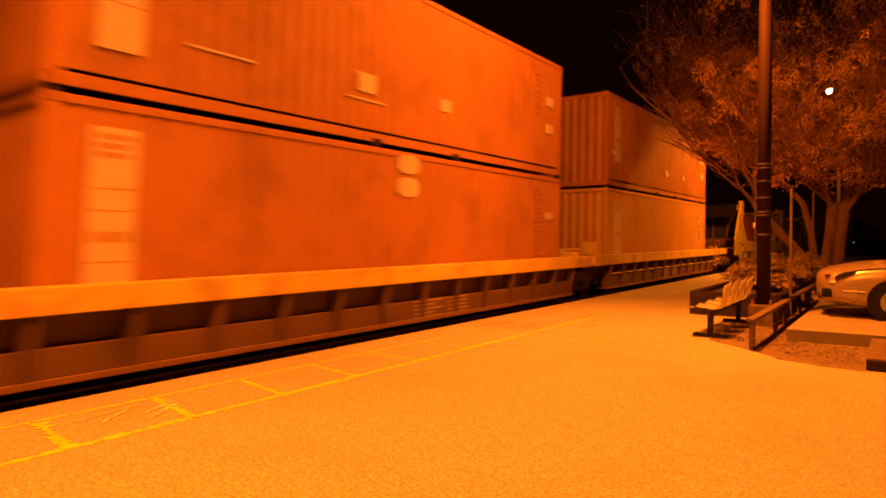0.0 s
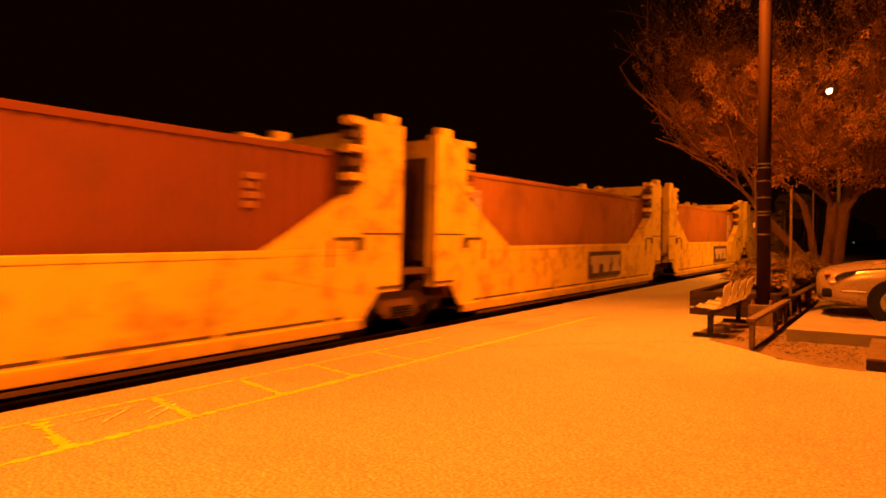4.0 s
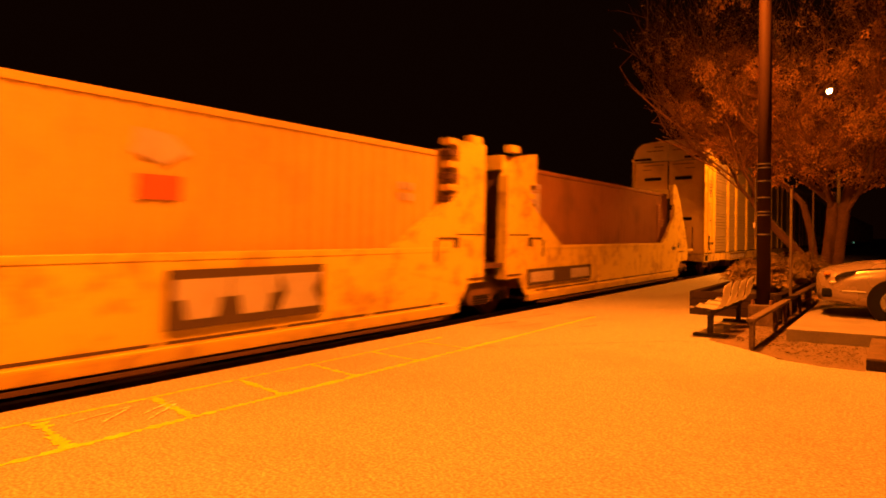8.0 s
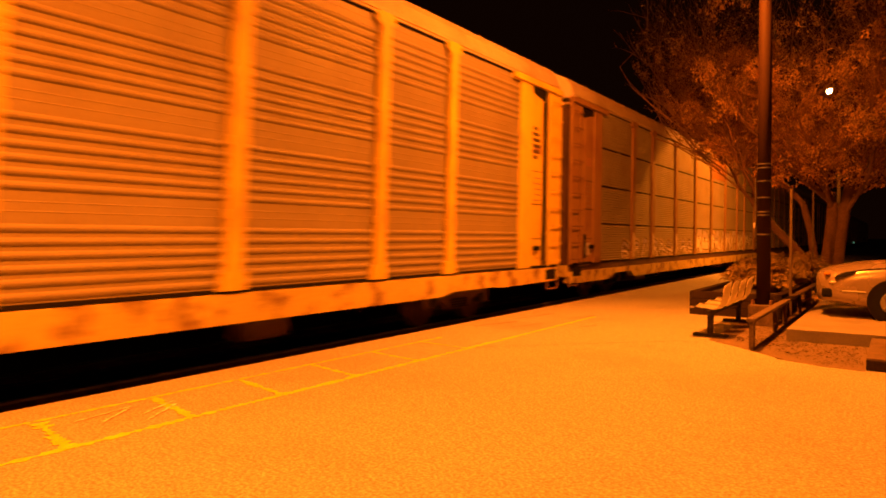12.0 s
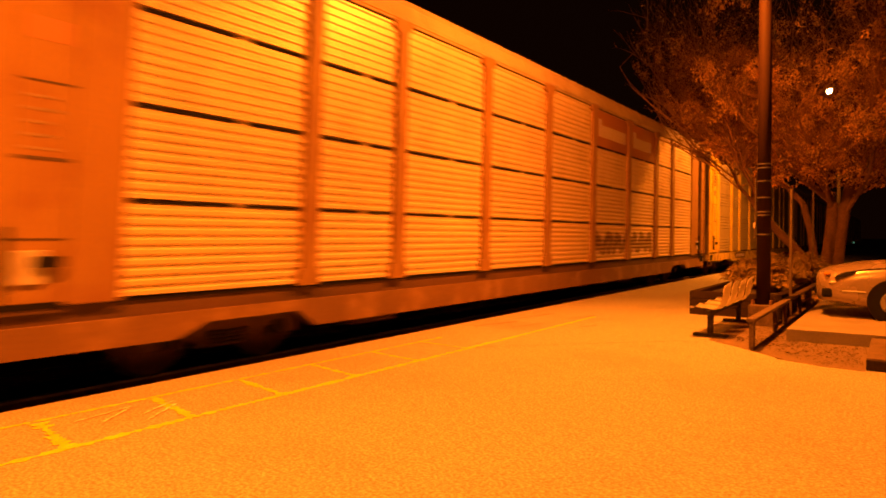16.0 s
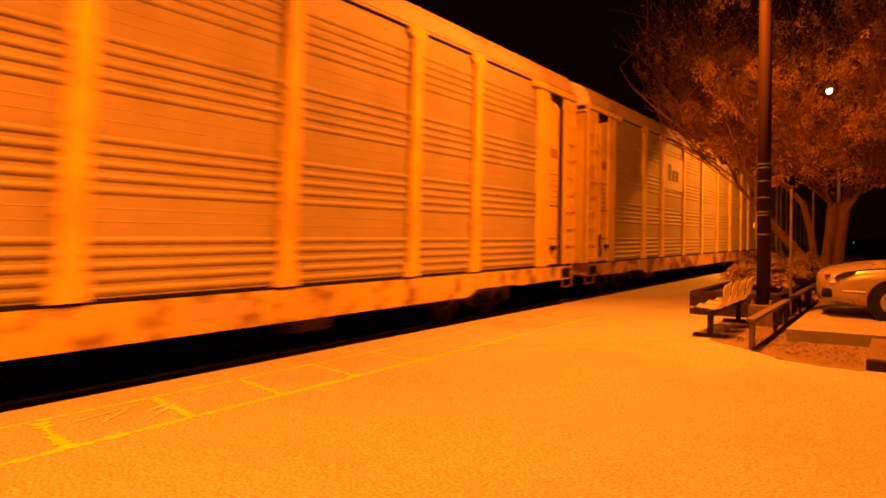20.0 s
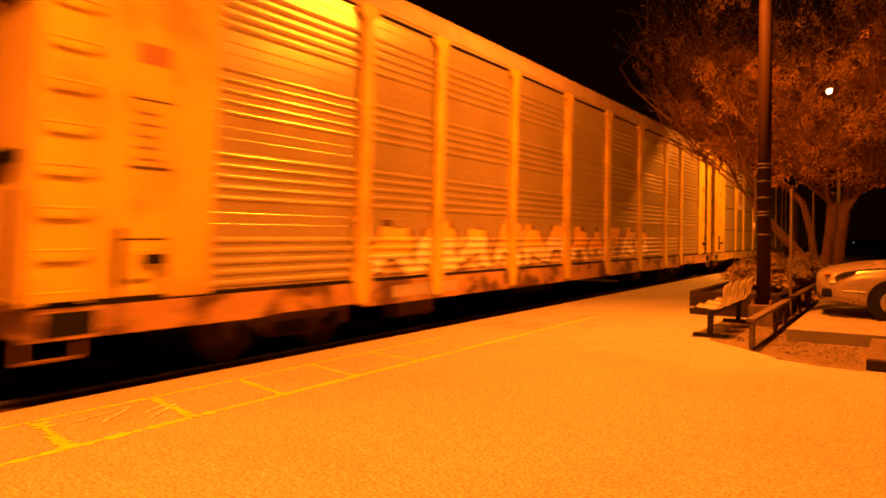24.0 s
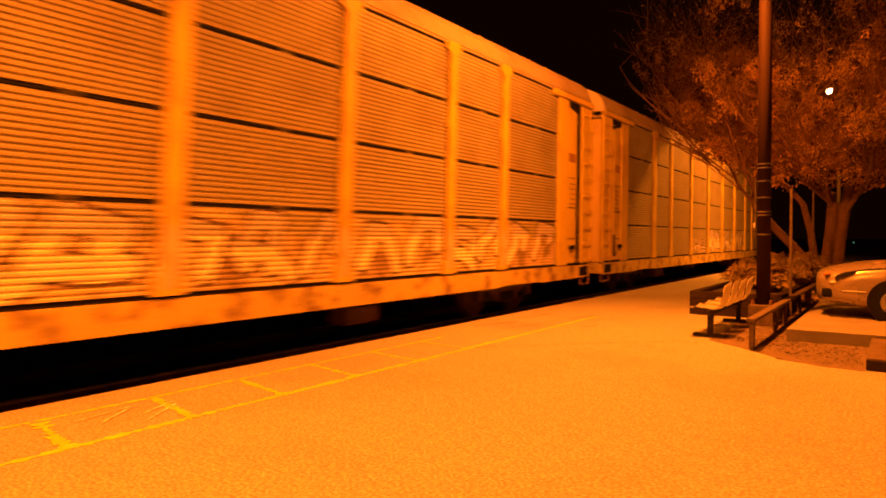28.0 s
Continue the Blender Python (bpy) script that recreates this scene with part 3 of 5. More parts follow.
# ---- five-unit well car with tall bulkheads ----
def bulkhead(c, y0, d, outer, chamfer=False):
    """End frames of a unit; y0 is the end, d = +1 where the well lies towards +y."""
    for s in (1, -1):
        xa, xb = sorted((s * (1.4 if outer else 1.27), s * 1.507))
        if outer:      # sloping end frame with a block head
            pts = [(0.2, 1.2), (0.2, 1.78), (0.62, 2.43), (1.05, 3.08), (1.48, 3.6), (1.58, 3.72), (2.12, 3.7), (2.12, 3.05), (1.9, 3.0), (1.9, 2.62), (2.8, 1.9), (3.35, 1.56), (3.35, 1.2)]
        else:
            pts = [(0.5, 0.84), (0.5, 3.68), (1.5, 3.66), (1.5, 2.62), (1.78, 2.42), (2.75, 1.86), (3.3, 1.56), (3.3, 1.2), (1.4, 0.84)]
            if chamfer:
                pts = [(0.4, 0.84), (0.45, 3.13), (1.0, 3.62), (1.8, 3.74), (1.8, 3.0), (1.52, 2.98), (1.52, 2.62), *pts[4:]]
        bm = bmesh.new()
        slab(bm, [(y0 + d * a, z) for a, z in pts], xa, xb)
        # far outer frame gets a darker brown: its shade is put into the colour
        p = part("bulkhead_post", bm, "well" if s > 0 or not outer else "dirtysill", c, "yellow tapered bulkhead frame with rusty stains" if s > 0 or not outer else "far bulkhead frame, browner to carry its shade")

        def detail(name, mt, a, b, z0, z1, x0=1.5, x1=1.53, bevel=0.006):
            q, w = sorted((y0 + d * a, y0 + d * b))
            u, v = sorted((s * x0, s * x1))
            return one_box(name, mt, p, u, v, q, w, z0, z1, bevel)
        if outer:
            detail("grab_iron", "markdark", 0.6, 1.3, 1.2, 1.24)
            detail("grab_iron", "markdark", 0.05, 0.6, 1.74, 1.76)
            detail("stencil_block", "markdark", 1.2, 1.45, 1.36, 1.56, 1.5, 1.511, 0)
            detail("stencil_block", "markdark", 1.7, 2.2, 1.3, 1.42, 1.5, 1.511, 0)
            detail("stencil_block", "deckedge", 1.65, 2.0, 3.25, 3.45, 1.5, 1.511, 0)
            detail("cap", "well", 1.7, 2.0, 3.705, 3.8, 1.3, 1.5)
        else:
            detail("seam", "markdark", 0.5, 1.5, 1.8, 1.83, 1.5, 1.512, 0)
            detail("cap", "well", 0.62, 1.0, 3.67, 3.83, 1.3, 1.5, 0.015)
            detail("grab_iron", "markdark", 1.55, 2.1, 1.72, 1.76)
            detail("grab_iron", "markdark", 1.45, 1.6, 1.55, 1.76)
            detail("grab_iron", "markdark", 2.15, 2.2, 1.3, 1.7)
            detail("step", "sill", 0.5, 1.1, 0.9, 0.94)
            for k in range(6):
                q, w = sorted((y0 + d * 1.5, y0 + d * 1.78))
                u, v = sorted((s * 1.25, s * 1.5))
                one_box("container_guide", "well" if k % 2 else "sill", p, u, v, q, w, 2.44 + k * 0.225, 2.56 + k * 0.225, 0.01)
    ca, cb = (1.6, 1.9) if outer else (0.6, 0.95)
    a, b = sorted((y0 + d * ca, y0 + d * cb))
    one_box("cross_beam", "well", c, -1.27, 1.27, a, b, 3.28, 3.62, 0.02)
    one_box("cross_beam", "sill", c, -1.27, 1.27, a, b, 1.3, 1.75, 0.02)
    one_box("cross_panel", "darkmetal" if outer else "sill", c, -1.27, 1.27, a + 0.08, b - 0.08, 1.75, 3.28)
    for x in (-0.75, 0.0, 0.75):
        q, w = sorted((y0 + d * (ca - 0.02), y0 + d * (ca + 0.06)))
        one_box("panel_stiffener", "sill", c, x - 0.06, x + 0.06, q, w, 1.76, 3.27, 0.01)
    if outer:
        bm = bmesh.new()
        slab(bm, [(y0 + d * 0.9, 2.9), (y0 + d * 1.5, 3.62), (y0 + d * 1.55, 3.58), (y0 + d * 0.95, 2.86)], -1.27, 1.27)
        part("slope_plate", bm, "black", c)


def logo_plate(c, y0, y1, z0, z1):
    """Dark plate with three plain pale shapes."""
    p = one_box("logo_plate", "markdark", c, 1.505, 1.556, y0, y1, z0, z1)
    w, h = y1 - y0, z1 - z0
    a, b = z0 + 0.16 * h, z1 - 0.16 * h
    for u in (0.03, 0.35):
        bm = bmesh.new()
        slab(bm, [(y0 + (u + 0.07) * w, a), (y0 + (u + 0.24) * w, a), (y0 + (u + 0.26) * w, (a + b) / 2), (y0 + (u + 0.31) * w, (a + b) / 2), (y0 + (u + 0.31) * w, b), (y0 + u * w, b), (y0 + u * w, (a + b) / 2), (y0 + (u + 0.05) * w, (a + b) / 2)], 1.55, 1.562)
        part("logo_shape", bm, "mark", p)
    bm = bmesh.new()
    slab(bm, [(y0 + 0.67 * w, a), (y0 + 0.72 * w, (a + b) / 2), (y0 + 0.67 * w, b), (y0 + 0.98 * w, b), (y0 + 0.92 * w, (a + b) / 2), (y0 + 0.98 * w, a)], 1.55, 1.562)
    part("logo_shape", bm, "mark", p)


def stripe_plate(c, y0, y1, z0, z1):
    one_box("stripe", "markdark", c, 1.505, 1.556, y0, y1, z0, z1)
    bm = bmesh.new()
    w, h = y1 - y0, z1 - z0
    for a, b, n in ((0.03, 0.36, 6), (0.64, 0.97, 6)):
        p = (b - a) * w / n
        for i in range(n):
            y = y0 + a * w + i * p
            box(bm, 1.55, 1.562, y, y + p * 0.8, z0 + 0.18 * h, z1 - 0.18 * h)
    part("lettering", bm, "mark", c, "pale unreadable letters on a dark stripe")


J = (35.35, 51.2, 65.95, 80.9, 96.05, 111.2)


def well_unit(i):
    ya, yb = J[i], J[i + 1]
    c = thing("well_car", "yellow well car unit with tall bulkheads and rusty stains", "rail car", group="articulated well car")
    L = yb - ya
    wa = 1.45                            # where the deep well begins and ends
    wb = L - 1.45
    za, zb = 0.42, 1.57
    for s in (1, -1):
        xa, xb = sorted((s * 1.44, s * 1.5))
        bm = bmesh.new()
        e0 = 0.0 if i == 0 else 0.5
        e1 = L if i == 4 else L - 0.5
        slab(bm, [(e0, zb - 0.02), (e0, 0.86), (wa - 0.4, 0.83), (wa - 0.05, za), (wb + 0.05, za), (wb + 0.4, 0.83), (e1, 0.86), (e1, zb - 0.02)], xa, xb)
        part("well_side", bm, "well", c)
        xa, xb = sorted((s * 1.38, s * 1.512))
        one_box("top_chord", "well", c, xa, xb, wa + 0.2, wb - 0.2, zb - 0.1, zb, 0.012)
        xa, xb = sorted((s * 1.44, s * 1.54))
        one_box("bottom_flange", "well", c, xa, xb, wa, wb, za - 0.02, za + 0.03, 0.006)
        if s > 0:
            one_box("flange_slot", "markdark", c, 1.49, 1.504, wa + 0.4, wb - 0.4, za + 0.06, za + 0.1)
        one_box("bottom_chord", "deckedge", c, xa, xb, wa, wb, za - 0.14, za + 0.02, 0.012)
        one_box("lower_rail", "sill", c, xa, xb, wa + 0.5, wb - 0.5, za - 0.22, za - 0.17)
        k = 7
        for n in range(k):
            y = wa + 0.7 + n * (wb - wa - 1.4) / (k - 1)
            xa2, xb2 = sorted((s * 1.497, s * 1.506))
            one_box("stiffener", "well", c, xa2, xb2, y - 0.05, y + 0.05, za + 0.02, zb - 0.1, 0.01)
        for y in (wa + 1.6, (wa + wb) / 2, wb - 1.6):
            one_box("floor_bracket", "rust", c, s * 1.3 - 0.15, s * 1.3 + 0.15, y - 0.5, y + 0.5, za - 0.28, za - 0.16, 0.02)
    one_box("well_floor", "darkmetal", c, -1.44, 1.44, wa, wb, za - 0.1, za - 0.04)
    bulkhead(c, 0.0, 1, i == 0, i == 4)
    bulkhead(c, L, -1, i == 4)
    one_box("end_deck", "sill", c, -1.44, 1.44, 0.0, wa - 0.4, 1.1, 1.2)
    one_box("end_deck", "sill", c, -1.44, 1.44, wb + 0.4, L, 1.1, 1.2)
    one_box("centre_sill", "darkmetal", c, -0.35, 0.35, 0.02, wa - 0.4, 0.72, 1.1)
    one_box("centre_sill", "darkmetal", c, -0.35, 0.35, wb + 0.4, L - 0.02, 0.72, 1.1)
    if i == 0:
        truck(c, -0.1)
        one_box("coupler", "rust", c, -0.12, 0.12, -1.2, 0.1, 0.72, 0.98)
        one_box("end_platform", "rust", c, -1.5, 1.5, -0.5, 0.9, 1.2, 1.26, 0.01)
        for x, yy, z, w in ((-1.05, 0.1, 1.26, 0.34), (-0.55, 0.45, 1.26, 0.3), (-0.5, 0.5, 1.85, 0.26), (0.05, 0.5, 1.26, 0.2)):
            one_box("brake_gear", "dirtysill", c, x - w / 2, x + w / 2, yy - 0.15, yy + 0.15, z, z + w * 1.6, 0.05)
        bm = bmesh.new()
        for a in range(12):
            u, v = 0.5236 * a, 0.5236 * (a + 1)
            tube(bm, (-1.0 + 0.27 * math.cos(u), -0.1, 2.05 + 0.27 * math.sin(u)), (-1.0 + 0.27 * math.cos(v), -0.1, 2.05 + 0.27 * math.sin(v)), 0.018, seg=6)
            if a % 3 == 0:
                tube(bm, (-1.0, -0.1, 2.05), (-1.0 + 0.27 * math.cos(u), -0.1, 2.05 + 0.27 * math.sin(u)), 0.012, seg=5)
        part("brake_wheel", bm, "rust", c)
        one_box("brake_stand", "rust", c, -1.08, -0.92, -0.06, 0.1, 1.26, 2.2, 0.02)
        bm = bmesh.new()
        for x in (-0.3, 0.35, 0.95):
            tube(bm, (x, -0.42, 1.26), (x, -0.42, 1.7), 0.02, seg=6)
        tube(bm, (-1.4, -0.42, 1.7), (1.4, -0.42, 1.7), 0.02, seg=6)
        part("handrail", bm, "sill", c)
    else:
        truck(c, 0.0)
    if i == 4:
        truck(c, L + 0.1)
        one_box("end_platform", "deckedge", c, -1.5, 1.5, L - 0.6, L + 0.9, 1.2, 1.3, 0.01)
        one_box("coupler", "rust", c, -0.12, 0.12, L, L + 1.3, 0.72, 0.98)
    if i in (0, 4):
        stripe_plate(c, 1.75, 5.2, 0.58, 0.98) if i == 0 else stripe_plate(c, 1.4, 5.05, 0.64, 1.02)
    else:
        logo_plate(c, 7.65, 10.1, 0.64, 1.36)
    riders.append((c, TRACK_X, ya, RAIL_Z))
    return c, wa, wb, L


units = [well_unit(i) for i in range(5)]
BOXES = (
    ("box_maroon", "maroon ribbed container with large white letters in a well car"),
    ("box_red", "oxide red ribbed container with a white notice panel"),
    ("box_red", "oxide red ribbed container with white data panels"),
    ("box_orange", "faded orange ribbed container with pale lettering"),
    ("box_brown", "red-brown ribbed container with a white notice panel"),
)
for i, (paint, label) in enumerate(BOXES):
    ya, yb = J[i], J[i + 1]
    c, wa, wb, L = units[i]
    mid = (ya + wa + ya + wb) / 2
    o = ya - (mid - 12.19 / 2)           # from the unit's end to the container's end
    if i == 0:
        y, z0, z1 = 7.1 + o, 1.06, 1.72
        marks = [("emblem", plate((y, z0), (y + 0.32, z1), (y + 0.78, z1), (y + 0.84, z0)), "mark"),
                 ("emblem", plate((y + 0.88, z0), (y + 0.88, z1), (y + 1.72, z1), (y + 1.72, z0)), "mark"),
                 ("emblem", plate((y + 1.74, z0), (y + 1.74, z0 + 0.22), (y + 2.02, z0 + 0.22), (y + 2.02, z0)), "mark")]
        bm = bmesh.new()
        slab(bm, [(y + 1.16, z0 + 0.28), (y + 1.16, z0 + 0.46), (y + 1.42, z0 + 0.46), (y + 1.42, z0 + 0.28)], SX, SX + 0.006)
        marks.append(("emblem", bm, "box_maroon"))
        marks += text_bars(12.3 + o, 2.1, (3, 2, 3, 2), 0.09, "faded")
    elif i == 1:
        marks = panel_marks(2.06 + o, 2.5 + o, 1.25, 2.2) + text_bars(12.0 + o, 2.1, (3, 3, 2, 3), 0.09, "faded")
    elif i in (2, 4):
        marks = panel_marks(1.94 + o, 2.57 + o, 1.2, 2.32 if i == 2 else 2.52)
        if i == 2:
            marks += panel_marks(11.98 + o, 12.39 + o, 1.05, 2.38) + panel_marks(12.42 + o, 12.68 + o, 1.64, 2.12)
        else:
            marks += text_bars(12.1 + o, 2.45, (4,) * 13, 0.07, "faded") + text_bars(12.5 + o, 1.9, (5, 5, 5), 0.07, "faded")
    else:
        y, z0, z1 = 2.1 + o, 1.92, 2.36
        marks = []
        for k, w in enumerate((0.62, 0.5, 0.66)):
            marks.append(("emblem", plate((y, z0), (y + 0.06, z1), (y + w, z1), (y + w, z1 - 0.2), (y + 0.3, z0 + 0.18), (y + 0.28, z0)), "mark"))
            y += w + 0.08
        marks += text_bars(12.2 + o, 2.2, (3, 3), 0.13)
        marks.append(("emblem", plate((7.3 + o, 2.2), (7.7 + o, 2.08), (8.05 + o, 2.25), (7.8 + o, 2.45), (7.35 + o, 2.5)), "mark"))
        marks.append(("emblem", plate((7.4 + o, 1.65), (7.95 + o, 1.65), (7.95 + o, 1.95), (7.4 + o, 1.95)), "markred"))
    container(H96 if i > 2 else H86, paint, label, mid - 12.19 / 2, 0.41, marks)


# ---- autoracks ----
POSTS = (2.4, 5.2, 7.2, 10.0, 12.85, 15.65, 18.5, 21.3, 23.3, 26.1)
R_Z0, R_Z1 = 1.09, 5.47           # panel field above the rail
CAR_L = 28.5
rack_cache = {}


def cached(key, make):
    if key not in rack_cache:
        rack_cache[key] = make()
    return rack_cache[key]


class Tag:
    """Sprayed shapes on a stretch of side: bent strokes with a fill, an edge and a halo. y, z in the car's space."""

    def __init__(self, y0, y1, z0, z1, n, seed, tones, width, ground=False):
        r = random.Random(seed)
        self.y0, self.y1, self.z0, self.z1, self.tones, self.width = y0, y1, z0, z1, tones, width
        self.pitch, h = (y1 - y0) / n, z1 - z0
        self.letters = []
        for i in range(n):
            p, a = self.pitch, y0 + i * self.pitch

            def at(u, v):
                return (a + p * u + 0.22 * h * (v - 0.5), z0 + h * v)
            top, low = r.uniform(0.74, 0.94), r.uniform(0.08, 0.3)
            lines = [[at(r.uniform(0.1, 0.3), low), at(r.uniform(0.1, 0.35), 0.5), at(r.uniform(0.2, 0.5), top), at(r.uniform(0.55, 0.85), top - r.uniform(0, 0.2)), at(r.uniform(0.6, 0.9), r.uniform(0.1, 0.6))]]
            if r.random() < 0.75:
                lines.append([at(r.uniform(0.1, 0.4), r.uniform(0.3, 0.6)), at(0.6, r.uniform(0.3, 0.6)), at(0.95, r.uniform(0.05, 0.35))])
            self.letters.append([(q, w) for ln in lines for q, w in zip(ln[:-1], ln[1:])])
        self.top = [r.uniform(0.55, 1.0) for _ in range(int((y1 - y0) / 0.35) + 2)] if ground else []
        self.cut = [r.uniform(0.35, 0.75) for _ in range(n)]
        self.fat = [width * r.uniform(0.75, 1.25) for _ in range(n)]

    def tone(self, y, z):
        """0 bare, 1 fill, 2 edge, 3 halo, 4 second fill."""
        if not (self.y0 <= y <= self.y1 and self.z0 <= z <= self.z1):
            return 0
        i = int((y - self.y0) / self.pitch)
        best, who = 9.0, 0
        for k in range(max(0, i - 1), min(len(self.letters), i + 2)):
            for (ay, az), (by, bz) in self.letters[k]:
                dy, dz = by - ay, bz - az
                u = max(0.0, min(1.0, ((y - ay) * dy + (z - az) * dz) / (dy * dy + dz * dz + 1e-9)))
                d = math.hypot(y - ay - u * dy, z - az - u * dz) - self.fat[k]
                if d < best:
                    best, who = d, k
        if best < 0:
            return 4 if (z - self.z0) / (self.z1 - self.z0) > self.cut[who] else 1
        if best < 0.045:
            return 2
        if self.top:
            f = (y - self.y0) / 0.35
            a, b = self.top[int(f)], self.top[int(f) + 1]
            return 3 if (z - self.z0) / (self.z1 - self.z0) < a + (b - a) * (f % 1) else 0
        return 3 if best < 0.13 else 0


def rib_profile(style):
    """Height and depth along a side panel, bottom to top."""
    prof, H = [], R_Z1 - R_Z0
    if style in ("banded", "coarse"):          # four fields parted by slots
        for a, b in ((0.0, 0.238), (0.25, 0.486), (0.498, 0.737), (0.749, 1.0)):
            n = 15 if style == "banded" else 9
            depth = 0.016 if style == "banded" else 0.024
            p = (b - a) * H / n
            prof.append((a * H, -0.05))
            for k in range(n):
                z = a * H + k * p
                prof += [(z + 0.08 * p, 0.0), (z + 0.45 * p, 0.0), (z + 0.6 * p, -depth), (z + 0.93 * p, -depth)]
            prof.append((b * H, -0.05))
        return prof
    z = 0.0                                    # smooth sheet with groups of broad ribs
    prof.append((0.0, -0.026))
    n, p = (6, 0.136) if style == "ribbed" else (5, 0.138)
    for g in range(4):
        for k in range(n):
            prof += [(z + 0.2 * p, -0.026), (z + 0.36 * p, -0.006), (z + 0.52 * p, 0.0), (z + 0.68 * p, -0.006), (z + 0.84 * p, -0.026)]
            z += p
        free = H / 4 - n * p
        for f in (0.35, 0.7):
            prof += [(z + f * free - 0.01, -0.026), (z + f * free, -0.022), (z + f * free + 0.01, -0.026)]
        z += free
        prof.append((z - 0.005, -0.026))
    return prof


def rack_panel(width, style, material, ya, tags):
    """One ribbed side panel between two posts; where it is sprayed, the paint lies on its ribs."""
    own = [t for t in tags if t.y0 < ya + width and t.y1 > ya]
    key = (round(width, 2), style, material, ya if own else None)
    if key in rack_cache:
        return rack_cache[key]
    prof = rib_profile(style)
    n = int(width / 0.05) if own else 1
    verts = [(x, width * i / n, z) for z, x in prof for i in range(n + 1)]
    faces, slots = [], []
    for k, ((za, xa), (zb, xb)) in enumerate(zip(prof[:-1], prof[1:])):
        zm = R_Z0 + (za + zb) / 2
        hit = [t for t in own if t.z0 <= zm <= t.z1]
        for i in range(n):
            p = k * (n + 1) + i
            faces.append((p, p + 1, p + n + 2, p + n + 1))
            tone = 0
            for t in hit:
                tone = tone or t.tone(ya + width * (i + 0.5) / n, zm)
            slots.append(tone)
    me = bpy.data.meshes.new("side_panel")
    me.from_pydata(verts, [], faces)
    me.materials.append(M[material])
    if own:
        for tone in own[0].tones:
            me.materials.append(M[tone])
        me.polygons.foreach_set("material_index", slots)
    rack_cache[key] = me
    return me


def post_mesh(paint, sprayed=""):
    """Upright with wider bands, a wide foot and a bracket under the roof."""
    top = R_Z1 - R_Z0 + 0.02
    right = [(0.19, 0.0), (0.19, 0.22), (0.13, 0.24)]
    for z in (0.9, 1.85, 2.75, 3.65):
        right += [(0.13, z), (0.155, z + 0.02), (0.155, z + 0.12), (0.13, z + 0.14)]
    right += [(0.13, top - 0.22), (0.24, top - 0.15), (0.24, top - 0.03), (0.13, top)]
    bm = bmesh.new()
    slab(bm, right + [(-y, z) for y, z in right[::-1]], -0.05, 0.05)
    me = mesh_of("side_post", bm, paint)
    if sprayed:
        b2 = bmesh.new()
        slab(b2, [(-0.125, 0.06), (0.125, 0.1), (0.125, 0.72), (0.02, 0.86), (-0.06, 0.78), (-0.125, 0.9)], 0.045, 0.054)
        for f in b2.faces:
            f.material_index = 1
        b2.from_mesh(me)
        b2.to_mesh(me)
        b2.free()
        me.materials.append(M[sprayed])
    return me


def roof_mesh(material):
    bm = bmesh.new()
    pts = [(1.6, 5.42), (1.6, 5.5), (1.5, 5.78), (1.36, 5.96), (1.12, 6.06), (0.6, 6.12), (0, 6.14)]
    pts += [(-x, z) for x, z in pts[-2::-1]]
    prism(bm, pts, 0.56, CAR_L - 0.56)
    k = 28
    for i in range(k):
        y = 0.9 + i * (26.7 / (k - 1))
        for (xa, za), (xb, zb) in zip(pts[1:6], pts[2:7]):
            tube(bm, (xa, y, za), (xb, y, zb), 0.012, seg=4, caps=False)
    return mesh_of("roof", bm, material)


def slot_mesh(w):
    """Two dark ventilation slots with a bridge between them."""
    bm = bmesh.new()
    box(bm, 0.0, 0.045, 0.18, 0.54 * w, -0.015, 0.015)
    box(bm, 0.0, 0.045, 0.54 * w + 0.22, w - 0.18, -0.015, 0.015)
    return mesh_of("panel_slot", bm, "black")


def gusset_mesh(paint):
    bm = bmesh.new()
    slab(bm, [(-0.19, 0.0), (-0.1, -0.36), (0.1, -0.36), (0.19, 0.0)], 0.0, 0.05)
    return mesh_of("post_foot", bm, paint)


def ladder_mesh(paint):
    bm = bmesh.new()
    for y in (0.06, 0.56):
        box(bm, 0.0, 0.02, y - 0.02, y + 0.02, 0.02, 4.05)
    for k in range(10):
        z = 0.1 + k * 0.43
        tube(bm, (0.085, 0.06, z), (0.085, 0.56, z), 0.016, seg=6)
        for y in (0.06, 0.56):
            tube(bm, (0.0, y, z), (0.085, y, z), 0.014, seg=5)
    return mesh_of("ladder", bm, paint)


def sill_outline(low, top, ends):
    """Side sill in (y, z): deep between the trucks, cut away over them, a block at each end."""
    half = [(0.5, ends), (3.2, ends - 0.02), (3.6, 0.71), (5.05, 0.71), (5.4, low)]
    return half + [(CAR_L - y, z) for y, z in half[::-1]] + [(CAR_L - 0.5, top), (0.5, top)]


